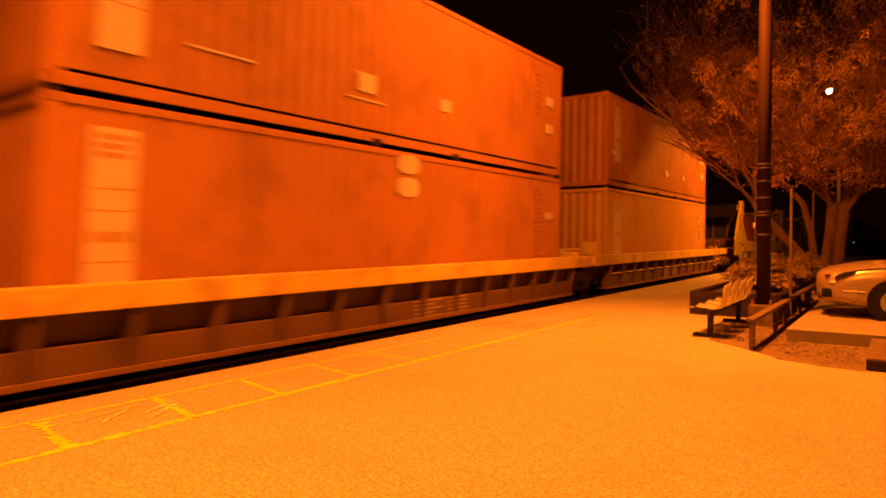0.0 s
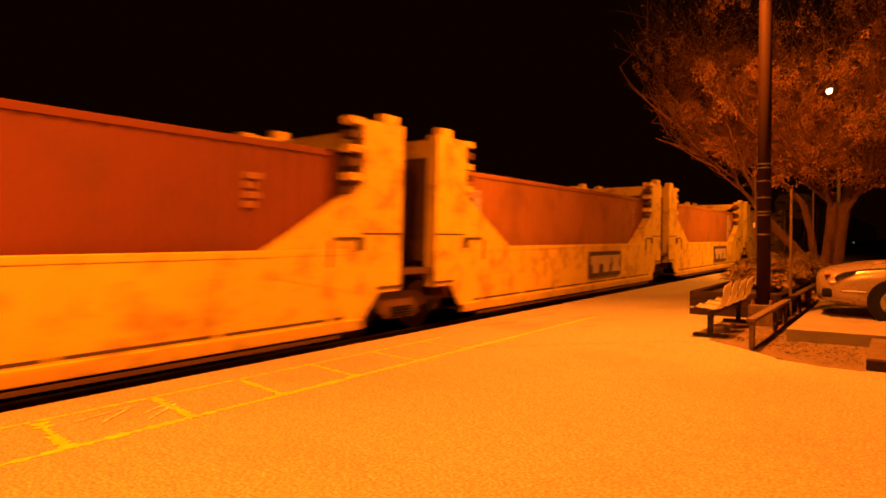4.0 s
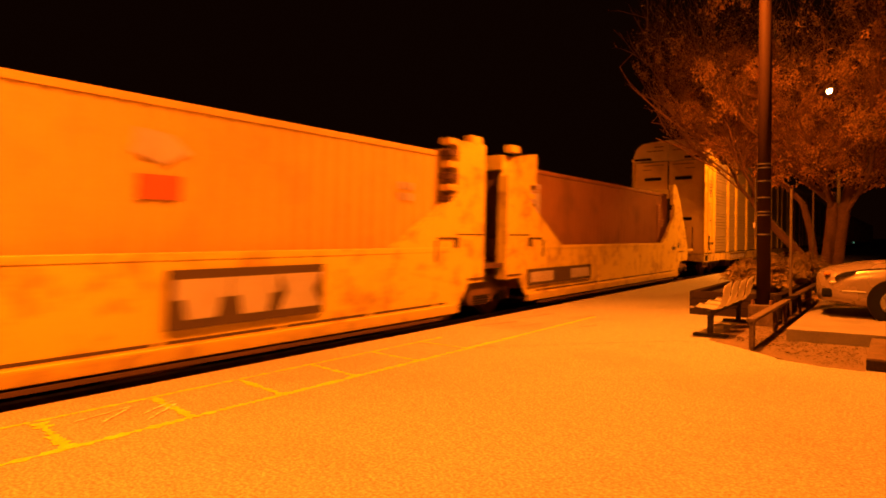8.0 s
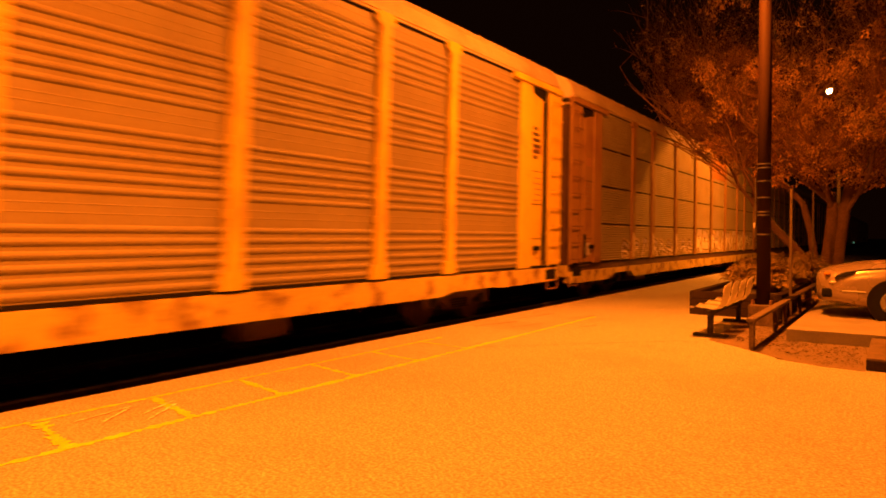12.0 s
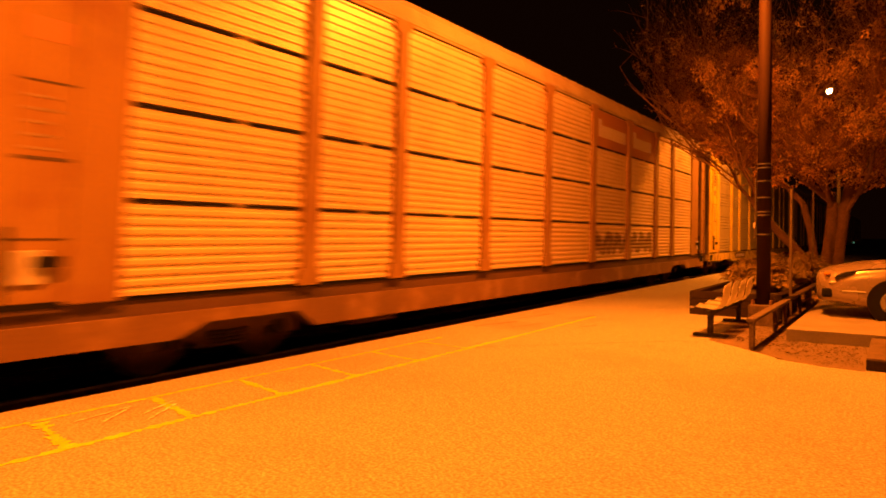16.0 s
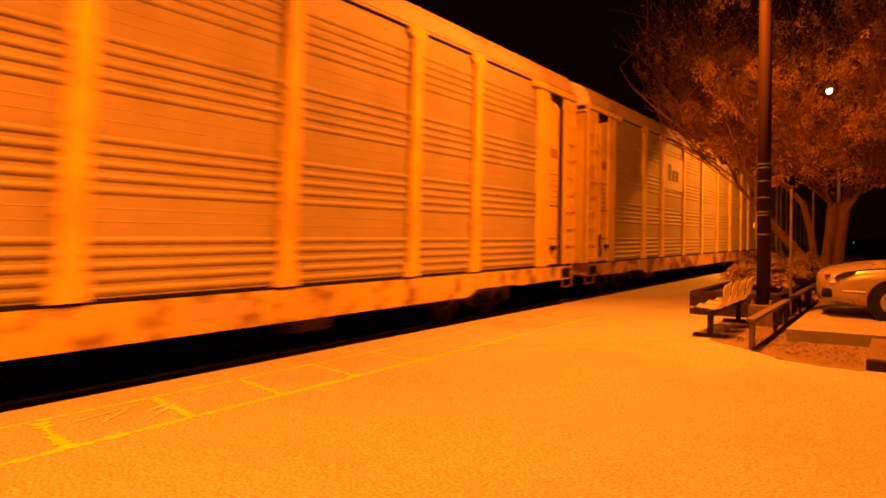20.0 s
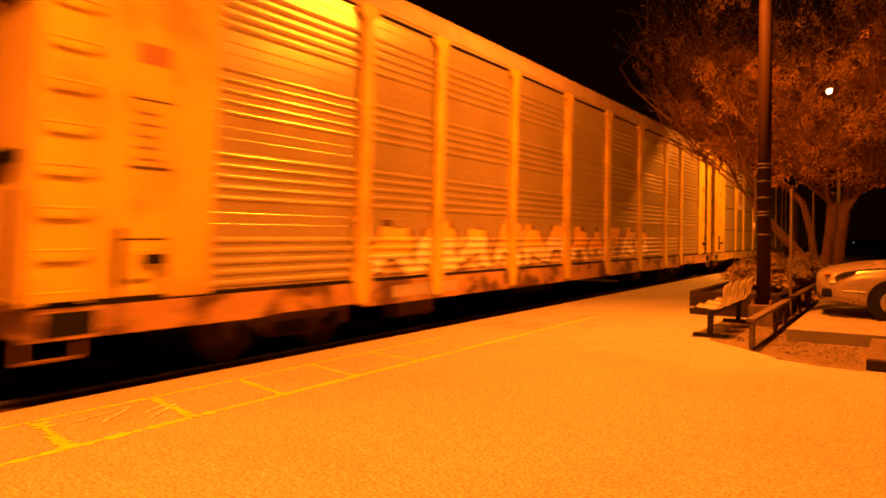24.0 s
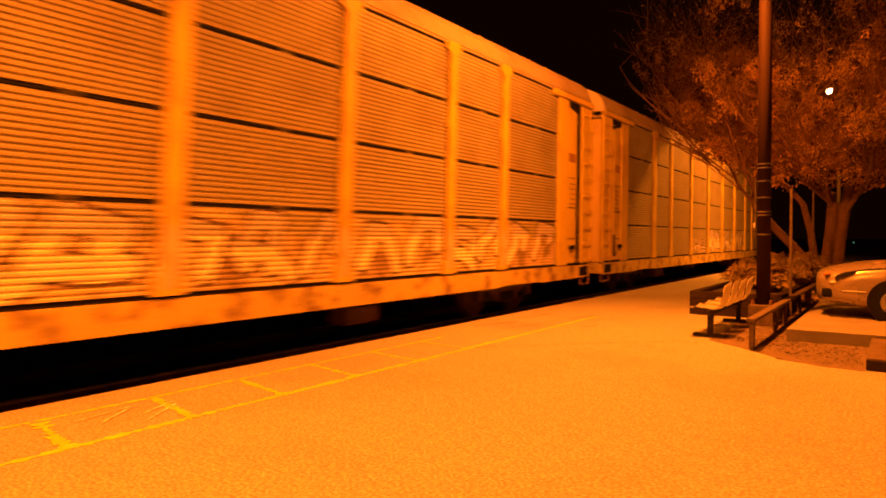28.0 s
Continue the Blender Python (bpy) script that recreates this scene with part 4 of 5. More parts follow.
def car_end(c, s, end, paint):
    """Corner post with rungs, a dark recess, the flat end panel, a broad post and the bar under the roof."""
    def at(e0, e1):
        return sorted((e0, e1) if not end else (CAR_L - e0, CAR_L - e1))

    def bx(name, mt, e0, e1, z0, z1, x0, x1, bevel=0.0, parent=c, label=""):
        (a, b), (u, v) = at(e0, e1), sorted((s * x0, s * x1))
        return one_box(name, mt, parent, u, v, a, b, z0, z1, bevel, label)
    post = bx("corner_post", paint, 0.42, 1.06, R_Z0 - 0.04, R_Z1 - 0.03, 1.52, 1.585, 0.02)
    bx("post_edge", paint, 0.42, 0.5, R_Z0 - 0.03, R_Z1 - 0.04, 1.585, 1.61, 0.008, post)
    bx("post_edge", paint, 0.98, 1.06, R_Z0 - 0.03, R_Z1 - 0.04, 1.585, 1.61, 0.008, post)
    if end:
        # near-black back puts the recess's shade into its colour at this end
        bx("recess_panel", "panelgap", 1.04, 1.38, R_Z0, R_Z1 - 0.03, 1.36, 1.4)
    else:
        bx("recess_panel", paint, 1.04, 1.38, R_Z0, R_Z1 - 0.03, 1.44, 1.545)
    panel = bx("end_panel", paint, 1.36, 1.95, R_Z0, R_Z1 - 0.03, 1.48, 1.565, 0.008)
    bx("end_post", paint, 1.93, 2.5, R_Z0 - 0.04, R_Z1 - 0.03, 1.48, 1.6, 0.02)
    bx("top_bar", paint, 0.42, 2.85, 5.29, 5.43, 1.5, 1.665, 0.02)
    lad = cached(("ladder", paint), lambda: ladder_mesh("rust" if paint == "rackred" else paint))
    piece("ladder", lad, c, pose(1.585, at(0.42, 1.06)[0] + 0.01, R_Z0) if s > 0 else pose(-1.585, at(0.42, 1.06)[1] - 0.01, R_Z0, 0, 0, 180))
    if s < 0:
        return
    # shadow at the end panel's top, laid on as a thin black shape
    bm = bmesh.new()
    f = (lambda e: CAR_L - e) if end else (lambda e: e)
    slab(bm, [(f(1.2), 5.29), (f(2.06), 5.29), (f(1.94), 5.14), (f(1.5), 5.06), (f(1.3), 5.0), (f(1.2), 5.02)], 1.56, 1.572)
    part("panel_top_shade", bm, "black", panel)
    for z, h in ((1.72, 0.02), (2.52, 0.035), (3.3, 0.02)):
        bx("seam", "markdark", 1.4, 1.92, z, z + h, 1.56, 1.57, 0, panel)
    bx("data_block", "faded", 1.45, 1.85, 3.72, 3.95, 1.56, 1.569, 0, panel)
    for i in range(5):
        bx("data_line", "tag_dim", 1.45, 1.8 - 0.05 * (i % 3), 2.62 + 0.13 * i, 2.65 + 0.13 * i, 1.56, 1.57, 0, panel)
    bx("lock_plate", "mark" if paint == "rackred" else "rackyellow", 1.45, 1.72, 1.28, 1.62, 1.565, 1.6, 0.01, panel)
    bx("door_latch", "black", 1.6, 1.86, 1.45, 1.56, 1.6, 1.66, 0.01, panel)
    bx("latch_bar", "darkmetal", 1.3, 1.37, 1.2, 1.85, 1.58, 1.63, 0.01, panel)
    bx("foot_slot", "black", 0.6, 1.9, 1.035, 1.09, 1.575, 1.592)
    bx("jack_pad", "black", 0.62, 1.15, 0.74, 0.98, 1.57, 1.592)
    a, b = at(0.45, 1.0)
    bm = bmesh.new()
    for p, q in (((a, 0.74), (a, 0.5)), ((a, 0.5), (b, 0.5)), ((b, 0.5), (b, 0.74))):
        tube(bm, (1.55, *p), (1.55, *q), 0.022, seg=6)
    part("stirrup_step", bm, "rust", c)


def autorack(k, y0, style, panel, paint, sill, label, low=0.62, two=False, door="galv", tags=(), extras=()):
    c = thing("autorack_car", label, "rail car", group="train of covered car carriers")
    for s in (1, -1):
        flip = pose(0, 0, 0) if s > 0 else pose(0, CAR_L, 0, 0, 0, 180)
        for a, b in zip(POSTS[:-1], POSTS[1:]):
            piece("side_panel", rack_panel(b - a - 0.02, style, panel, a, tags if s > 0 else ()), c, flip @ pose(1.56, a + 0.01, R_Z0))
            if s > 0 and style in ("banded", "coarse"):
                for f in (0.244, 0.492, 0.743):
                    piece("panel_slot", cached(("slot", round(b - a, 2)), lambda: slot_mesh(b - a)), c, pose(1.5, a, R_Z0 + f * (R_Z1 - R_Z0)))
        for p in POSTS[1:-1]:
            tone = "tag_buff" if s > 0 and k in (1, 6) and any(t.y0 < p < t.y1 for t in tags) else ""
            piece("side_post", cached(("post", paint, tone), lambda: post_mesh(paint, tone)), c, flip @ pose(1.57, p, R_Z0 - 0.02))
            if k == 5 and s > 0 and 4 < p < 25:
                piece("post_foot", cached(("foot", paint), lambda: gusset_mesh(paint)), c, pose(1.59, p, R_Z0 - 0.02))
        for end in (0, 1):
            car_end(c, s, end, paint)
        xa, xb = sorted((s * 1.4, s * 1.585))
        bm = bmesh.new()
        slab(bm, sill_outline(low, 0.86 if two else 1.03, 0.56 if two else 0.7), xa, xb)
        part("side_sill", bm, sill, c)
        if two:
            xa, xb = sorted((s * 1.4, s * 1.515))
            one_box("upper_sill", "sill", c, xa, xb, 0.5, CAR_L - 0.5, 0.86, 1.04)
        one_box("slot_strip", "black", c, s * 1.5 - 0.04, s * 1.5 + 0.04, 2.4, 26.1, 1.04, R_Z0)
        xa, xb = sorted((s * 1.5, s * 1.62))
        one_box("top_rail", "roof", c, xa, xb, 0.56, CAR_L - 0.56, R_Z1 - 0.01, R_Z1 + 0.07, 0.01)
        # black strip on the panel stands for the shadow line under the roof rail
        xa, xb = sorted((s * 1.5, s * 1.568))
        one_box("eave_shade", "black", c, xa, xb, 2.5, CAR_L - 2.5, R_Z1 - 0.075, R_Z1 - 0.02)
    piece("roof", cached(("roof", "roof"), lambda: roof_mesh("roof")), c)
    one_box("lower_deck", "darkmetal", c, -1.4, 1.4, 0.62, 27.88, 0.95, 1.03)
    for z in (2.55, 4.0):
        one_box("deck", "darkmetal", c, -1.34, 1.34, 0.9, 27.6, z, z + 0.08)
    one_box("centre_sill", "darkmetal", c, -0.35, 0.35, 0.3, 28.2, 0.6, 0.95)
    # end doors: two leaves with bumpers, under a pale hood
    for yy, d in ((0.55, -1), (CAR_L - 0.55, 1)):
        for s in (1, -1):
            x0, x1 = (0.03, 1.5) if s > 0 else (-1.5, -0.03)
            ya, yb = sorted((yy - d * 0.05, yy + d * 0.02))
            leaf = one_box("end_door", door, c, x0, x1, ya, yb, 1.05, 5.22, 0.01)
            cap = bmesh.new()
            ya3, yb3 = sorted((yy - d * 0.02, yy + d * 0.1))
            prism(cap, [(s * 0.02, 5.26), (s * 1.56, 5.26), (s * 1.56, 5.5), (s * 1.48, 5.78), (s * 1.33, 5.97), (s * 1.08, 6.1), (s * 0.02, 6.19)], ya3, yb3)
            part("end_hood", cap, "hood", leaf, "pale curved hood over the door")
            for z in (2.55, 4.38):
                ya2, yb2 = sorted((yy + d * 0.02, yy + d * 0.12))
                one_box("end_bumper", "black", leaf, s * 0.68 - 0.36, s * 0.68 + 0.36, ya2, yb2, z, z + 0.13, 0.01)
            ya2, yb2 = sorted((yy + d * 0.1, yy + d * 0.16))
            one_box("end_bumper", "black", leaf, s * 1.12 - 0.38, s * 1.12 + 0.38, ya2, yb2, 5.31, 5.41, 0.01)
            for xx in (s * 0.76, s * 1.08):
                bm = bmesh.new()
                tube(bm, (xx, yy + d * 0.03, 1.1), (xx, yy + d * 0.03, 2.25), 0.025, seg=6)
                part("lock_rod", bm, "rust", leaf)
            for xa, xb, z, e in ((0.2, 1.1, 5.06, 0.022), (0.75, 1.15, 4.86, 0.022), (0.2, 0.62, 5.88, 0.104), (0.2, 0.95, 5.7, 0.104)):
                u, v = sorted((s * xa, s * xb))
                ya2, yb2 = sorted((yy, yy + d * e))
                one_box("lettering", "tag_dim", leaf, u, v, ya2, yb2, z, z + 0.045)
        ya2, yb2 = sorted((yy, yy + d * 0.015))
        one_box("door_seam", "panelgap", c, -0.03, 0.03, ya2, yb2, 1.1, 5.22)
        one_box("end_sill", sill, c, -1.5, 1.5, min(yy, yy + d * 0.1), max(yy, yy + d * 0.1), 0.72, 1.03, 0.02)
        one_box("coupler", "rust", c, -0.13, 0.13, min(yy, yy + d * 0.55), max(yy, yy + d * 0.55), 0.68, 0.95, 0.03)
    for y in (4.2, 24.3):
        truck(c, y)
    one_box("brake_tank", "darkmetal", c, -0.9, 0.9, 11.5, 13.5, 0.35, 0.66, 0.08)
    for y, n in ((6.6, 1.1), (19.0, 0.8)):
        one_box("brake_cylinder", "rust", c, 0.75, 1.2, y, y + n, 0.3, 0.6, 0.06)
    for f in extras:
        f(c)
    riders.append((c, TRACK_X, y0, RAIL_Z))
    return c


def emblem_round(y, z):
    """A round mark of dark bars."""
    def f(c):
        for k, w in enumerate((0.1, 0.19, 0.23, 0.23, 0.19, 0.1)):
            one_box("emblem_stripe", "markdark", c, 1.56, 1.573, y - w, y + w, z - 0.38 + k * 0.135, z - 0.38 + k * 0.135 + 0.08)
    return f


def banner(y0, y1, z0, z1, mt="box_red", letters=()):
    def f(c):
        one_box("banner_plate", mt, c, 1.52, 1.575, y0, y1, z0, z1)
        bm = bmesh.new()
        for a, b, n in letters:
            p = (b - a) / n
            for i in range(n):
                y = a + i * p
                h = (z1 - z0) * (0.5 if i == 0 else 0.34)
                box(bm, 1.57, 1.58, y, y + 0.8 * p, z0 + 0.27 * (z1 - z0), z0 + 0.27 * (z1 - z0) + h)
        if letters:
            part("lettering", bm, "mark" if mt != "mark" else "markdark", c)
    return f


def notice(y0, y1, z0, z1):
    """Pale panel with three dark lines above a striped round mark."""
    def f(c):
        p = one_box("notice_panel", "rackwhite", c, 1.52, 1.585, y0, y1, z0, z1)
        w = y1 - y0
        for k in range(3):
            one_box("dark_line", "markdark", p, 1.58, 1.59, y0 + 0.2 * w, y1 - 0.2 * w, z1 - 0.28 - 0.22 * k, z1 - 0.2 - 0.22 * k)
        zc = z0 + 0.62
        for k in range(7):
            u = (k - 3) / 3.6
            h = 0.42 * math.sqrt(1 - u * u)
            one_box("round_mark", "faded", p, 1.58, 1.59, y0 + w / 2 + u * 0.5 - 0.05, y0 + w / 2 + u * 0.5 + 0.05, zc - h, zc + h)
    return f


def sill_text(y0, n, z=0.74, size=0.2):
    def f(c):
        bm = bmesh.new()
        for i in range(n):
            box(bm, 1.58, 1.589, y0 + i * size * 1.2, y0 + i * size * 1.2 + size * 0.85, z, z + size)
        part("lettering", bm, "mark", c)
    return f


def stencil_plate(y0, y1):
    return lambda c: one_box("stencil_plate", "tag_dark", c, 1.57, 1.587, y0, y1, 0.69, 1.0)


PALE = ("tag_pale", "tag_dark", "tag_buff", "mark")
BRIGHT = ("tag_pale", "tag_dark", "tag_buff", "tag_yellow")
DULL = ("tag_dim", "tag_dim", "tag_dim", "tag_dark")
G0, PITCH = 112.9, 28.5
autorack(0, G0 + 0.2, "ribbed", "galv_dull", "rackyellow", "flatsill", "galvanised covered car carrier with yellow posts and dirty sill", 0.64, door="enddoor",
         tags=[Tag(11.0, 14.6, 1.15, 2.05, 5, 3, DULL, 0.04)],
         extras=(emblem_round(1.68, 3.98), emblem_round(26.76, 3.98), stencil_plate(5.85, 9.75), sill_text(6.0, 6, 0.72), sill_text(7.6, 8, 0.72)))
autorack(1, G0 + PITCH, "banded", "galv", "rackred", "flatsill", "galvanised covered car carrier with red ends and sprayed letters", 0.53, True, "sill",
         tags=[Tag(4.2, 12.6, 1.1, 1.75, 9, 4, PALE, 0.05), Tag(12.9, 25.9, 1.1, 2.12, 11, 5, PALE, 0.12, True)], extras=(banner(15.7, 18.4, 4.5, 5.38),))
autorack(2, G0 + 2 * PITCH, "coarse", "galv_fresh", "rackred", "redsill", "bright galvanised covered car carrier with red posts and red banner", 0.47, True, "sill",
         tags=[Tag(15.8, 21.0, 1.25, 1.95, 7, 8, DULL, 0.03)],
         extras=(banner(15.78, 18.37, 4.36, 5.38, letters=((16.0, 18.2, 8),)), banner(18.63, 21.17, 4.36, 5.38, letters=((18.9, 20.7, 6),))))
autorack(3, G0 + 3 * PITCH, "smooth", "galv", "rackyellow", "flatsill", "galvanised covered car carrier with yellow posts", 0.57, door="galv",
         extras=(emblem_round(1.62, 4.55), stencil_plate(6.15, 8.85), sill_text(6.3, 12, 0.76, 0.165), sill_text(17.0, 4)))
autorack(4, G0 + 4 * PITCH, "smooth", "galv", "rackyellow", "dirtysill", "galvanised covered car carrier with a white banner and yellow posts", 0.58, door="rackyellow",
         extras=(banner(7.33, 9.87, 3.55, 4.78, "mark", ((7.9, 9.3, 3),)),))
autorack(5, G0 + 5 * PITCH, "smooth", "galv_bright", "rackyellow", "dirtysill", "galvanised covered car carrier with sprayed pale letters and rusty sill", 0.64, door="enddoor",
         tags=[Tag(5.4, 19.4, 1.1, 2.05, 11, 21, BRIGHT, 0.15, True)], extras=(sill_text(6.0, 8),))
autorack(6, G0 + 6 * PITCH, "banded", "galv", "rackyellow", "flatsill", "galvanised covered car carrier with white notice and sprayed letters", 0.68, door="enddoor",
         tags=[Tag(10.4, 25.9, 1.1, 2.1, 15, 31, BRIGHT, 0.1, True)], extras=(notice(5.33, 7.07, 3.25, 5.28),))
autorack(7, G0 + 7 * PITCH, "banded", "galv", "rackyellow", "flatsill", "galvanised covered car carrier with yellow posts at the rear", 0.68, door="enddoor",
         tags=[Tag(10.0, 20.0, 1.1, 1.9, 10, 41, PALE, 0.07)])


# ---- painted markings on the platform ----
def stripe(x0, y0, x1, y1, w, seed, z=0.004):
    """A worn hand-painted line made of ragged dabs."""
    r = random.Random(seed)
    bm = bmesh.new()
    a, b = Vector((x0, y0, 0)), Vector((x1, y1, 0))
    d = (b - a)
    n = max(3, int(d.length / 0.035))
    side = Vector((-d.y, d.x, 0)).normalized()
    rows = []
    thin = 1.0
    for i in range(n + 1):
        p = a + d * (i / n) + side * w * r.uniform(-0.08, 0.08)
        thin = r.choice((0.3, 0.6, 0.9, 1.0, 1.1)) if w < 0.15 else r.uniform(0.75, 1.1)
        rows.append([bm.verts.new((v.x, v.y, z)) for v in (p - side * w / 2 * thin * r.uniform(0.7, 1.2), p + side * w / 2 * thin * r.uniform(0.7, 1.2))])
    for p, q in zip(rows[:-1], rows[1:]):
        bm.faces.new((p[0], q[0], q[1], p[1]))
    return bm


yl = thing("painted_marking", "worn yellow ladder-shaped safety marking on the asphalt", "painted marking")
part("outer_line", stripe(-6.1, 0.4, -5.93, 8.2, 0.07, 1, 0.003), "yellowline", yl)
part("inner_line", stripe(-5.1, 0.4, -4.98, 12.2, 0.1, 2, 0.003), "yellowline", yl)
for i, (ya, yb) in enumerate(((1.3, 1.15), (2.36, 2.2), (3.4, 3.24), (4.4, 4.24), (5.46, 5.31), (6.57, 6.45), (7.66, 7.6))):
    part("cross_line", stripe(-5.98, ya, -5.06, yb, (0.15, 0.14, 0.11, 0.09, 0.08, 0.07, 0.07)[i], 10 + i, 0.005), "yellowline", yl)

# chalk scrawl and cracks
ch = thing("chalk_scrawl", "faint pale scrawl on the asphalt beside the marking", "scrawl")
for i, (xa, ya, xb, yb) in enumerate(((-5.75, 2.55, -5.85, 3.1), (-5.55, 2.7, -5.8, 3.05), (-5.5, 3.0, -5.72, 3.45), (-5.3, 2.95, -5.6, 3.4))):
    part("stroke", stripe(xa, ya, xb, yb, 0.035, 40 + i, 0.009), "chalk", ch)
cr = thing("pavement_crack", "thin dark cracks and patches in the asphalt", "crack")
for i, (xa, ya, xb, yb, w) in enumerate(((-5.0, 7.75, -2.75, 10.05, 0.025), (-2.75, 10.05, -2.3, 10.1, 0.03), (-6.2, 9.6, -5.9, 10.6, 0.06), (-6.1, 11.0, -5.9, 12.2, 0.05), (-5.6, 9.9, -5.35, 10.7, 0.05), (-5.3, 11.6, -5.0, 12.4, 0.05), (-4.6, 10.6, -4.45, 11.0, 0.04), (-3.3, 9.0, -2.9, 9.4, 0.02))):
    part("crack", stripe(xa, ya, xb, yb, w, 60 + i, 0.003), "crackdark", cr)

# ---- car park slab, gravel, step ----
def flat(name, outline, z0, z1, material, label, category):
    bm = bmesh.new()
    a = [bm.verts.new((x, y, z0)) for x, y in outline]
    b = [bm.verts.new((x, y, z1)) for x, y in outline]
    bm.faces.new(a[::-1]), bm.faces.new(b)
    for i in range(len(outline)):
        j = (i + 1) % len(outline)
        bm.faces.new((a[i], a[j], b[j], b[i]))
    bmesh.ops.recalc_face_normals(bm, faces=bm.faces)
    return solo(name, bm, material, label, category, kind="structure")


flat("road", [(-1.4, 11.08), (14.0, 11.5), (14.0, 24.0), (-1.4, 24.0)], -0.3, 0.18, "concrete", "concrete parking slab raised above the gravel", "parking slab")
flat("step", [(-0.3, 9.17), (6.0, 9.17), (6.0, 11.1), (-0.3, 11.07)], -0.3, 0.14, "fencewood", "low brown timber step between platform and car park", "step")
flat("gravel_bed", [(-2.4, 10.45), (-1.9, 10.0), (-1.15, 9.25), (-0.72, 9.08), (-0.304, 9.04), (-0.304, 11.06), (-1.404, 11.06), (-1.404, 19.0), (-1.9, 19.0), (-1.9, 13.75), (-2.4, 13.75)], -0.3, 0.004, "gravel", "brown gravel bed beside the platform", "gravel")
bm = bmesh.new()
box(bm, -0.3, 6.0, 9.12, 9.166, 0.0, 0.125, 0.006)
solo("edge_board", bm, "timber", "dark timber edging board against the concrete step", "board")
gr = random.Random(12)
gv, gf = [], []
for i in range(1100):
    x, y = gr.uniform(-2.3, -0.33), gr.uniform(9.0, 11.04)
    if y < 9.1 - (x + 0.72) * (1.0 if x < -0.72 else 0.05) or (x < -1.404 and gr.random() < 0.5):
        continue
    s = gr.uniform(0.004, 0.013)
    k = len(gv)
    gv += [(x - s, y, 0.012), (x, y - s, 0.012), (x + s * gr.uniform(0.7, 1.2), y, 0.012), (x, y + s, 0.012), (x + gr.uniform(-0.4, 0.4) * s, y + gr.uniform(-0.4, 0.4) * s, 0.012 + s * gr.uniform(0.7, 1.3))]
    gf += [(k, k + 1, k + 4), (k + 1, k + 2, k + 4), (k + 2, k + 3, k + 4), (k + 3, k, k + 4)]
me = bpy.data.meshes.new("pebbles")
me.from_pydata(gv, [], gf)
me.materials.append(M["gravel"])
tagged(new("pebbles", me), "loose brown pebbles on the gravel bed", "pebbles", kind="stuff")

lr = random.Random(33)
lv, lf = [], []
for i in range(1500):
    x = -1.68 + lr.gauss(0, 0.3) if i % 3 else lr.uniform(-2.5, -0.4)
    y = lr.uniform(9.75, 15.0) if i % 3 else lr.uniform(9.3, 11.0)
    if x > -1.42 and y > 11.0 or y < 9.3 - (x + 0.72) * 1.0:
        continue
    a, q = lr.uniform(0, 6.28), lr.uniform(0.012, 0.035)
    k = len(lv)
    for t, f in ((0, 1.0), (1.6, 0.5), (3.14, 1.0), (4.7, 0.5)):
        lv.append((x + q * f * math.cos(a + t), y + q * f * math.sin(a + t), 0.013 + lr.uniform(0, 0.014)))
    lf.append((k, k + 1, k + 2, k + 3))
me = bpy.data.meshes.new("leaf_litter")
me.from_pydata(lv, [], lf)
me.materials.append(M["litter"])
tagged(new("leaf_litter", me), "dry dark leaf litter along the guard rail", "leaf litter", kind="stuff")

# ---- planter with shrubs ----
pl = thing("planter", "low dark timber planter box on the platform", "planter")
for k, z in enumerate((0.0, 0.165, 0.33)):
    one_box("timber", "timber", pl, -3.55, -1.82, 13.8, 13.95, z, z + 0.158, 0.012)
    one_box("timber", "timber", pl, -3.55, -3.4, 13.96, 22.0, z, z + 0.158, 0.012)
    one_box("timber", "timber", pl, -1.97, -1.82, 13.96, 22.0, z, z + 0.158, 0.012)
one_box("soil", "ground", pl, -3.4, -1.97, 13.95, 22.0, 0.0, 0.4)


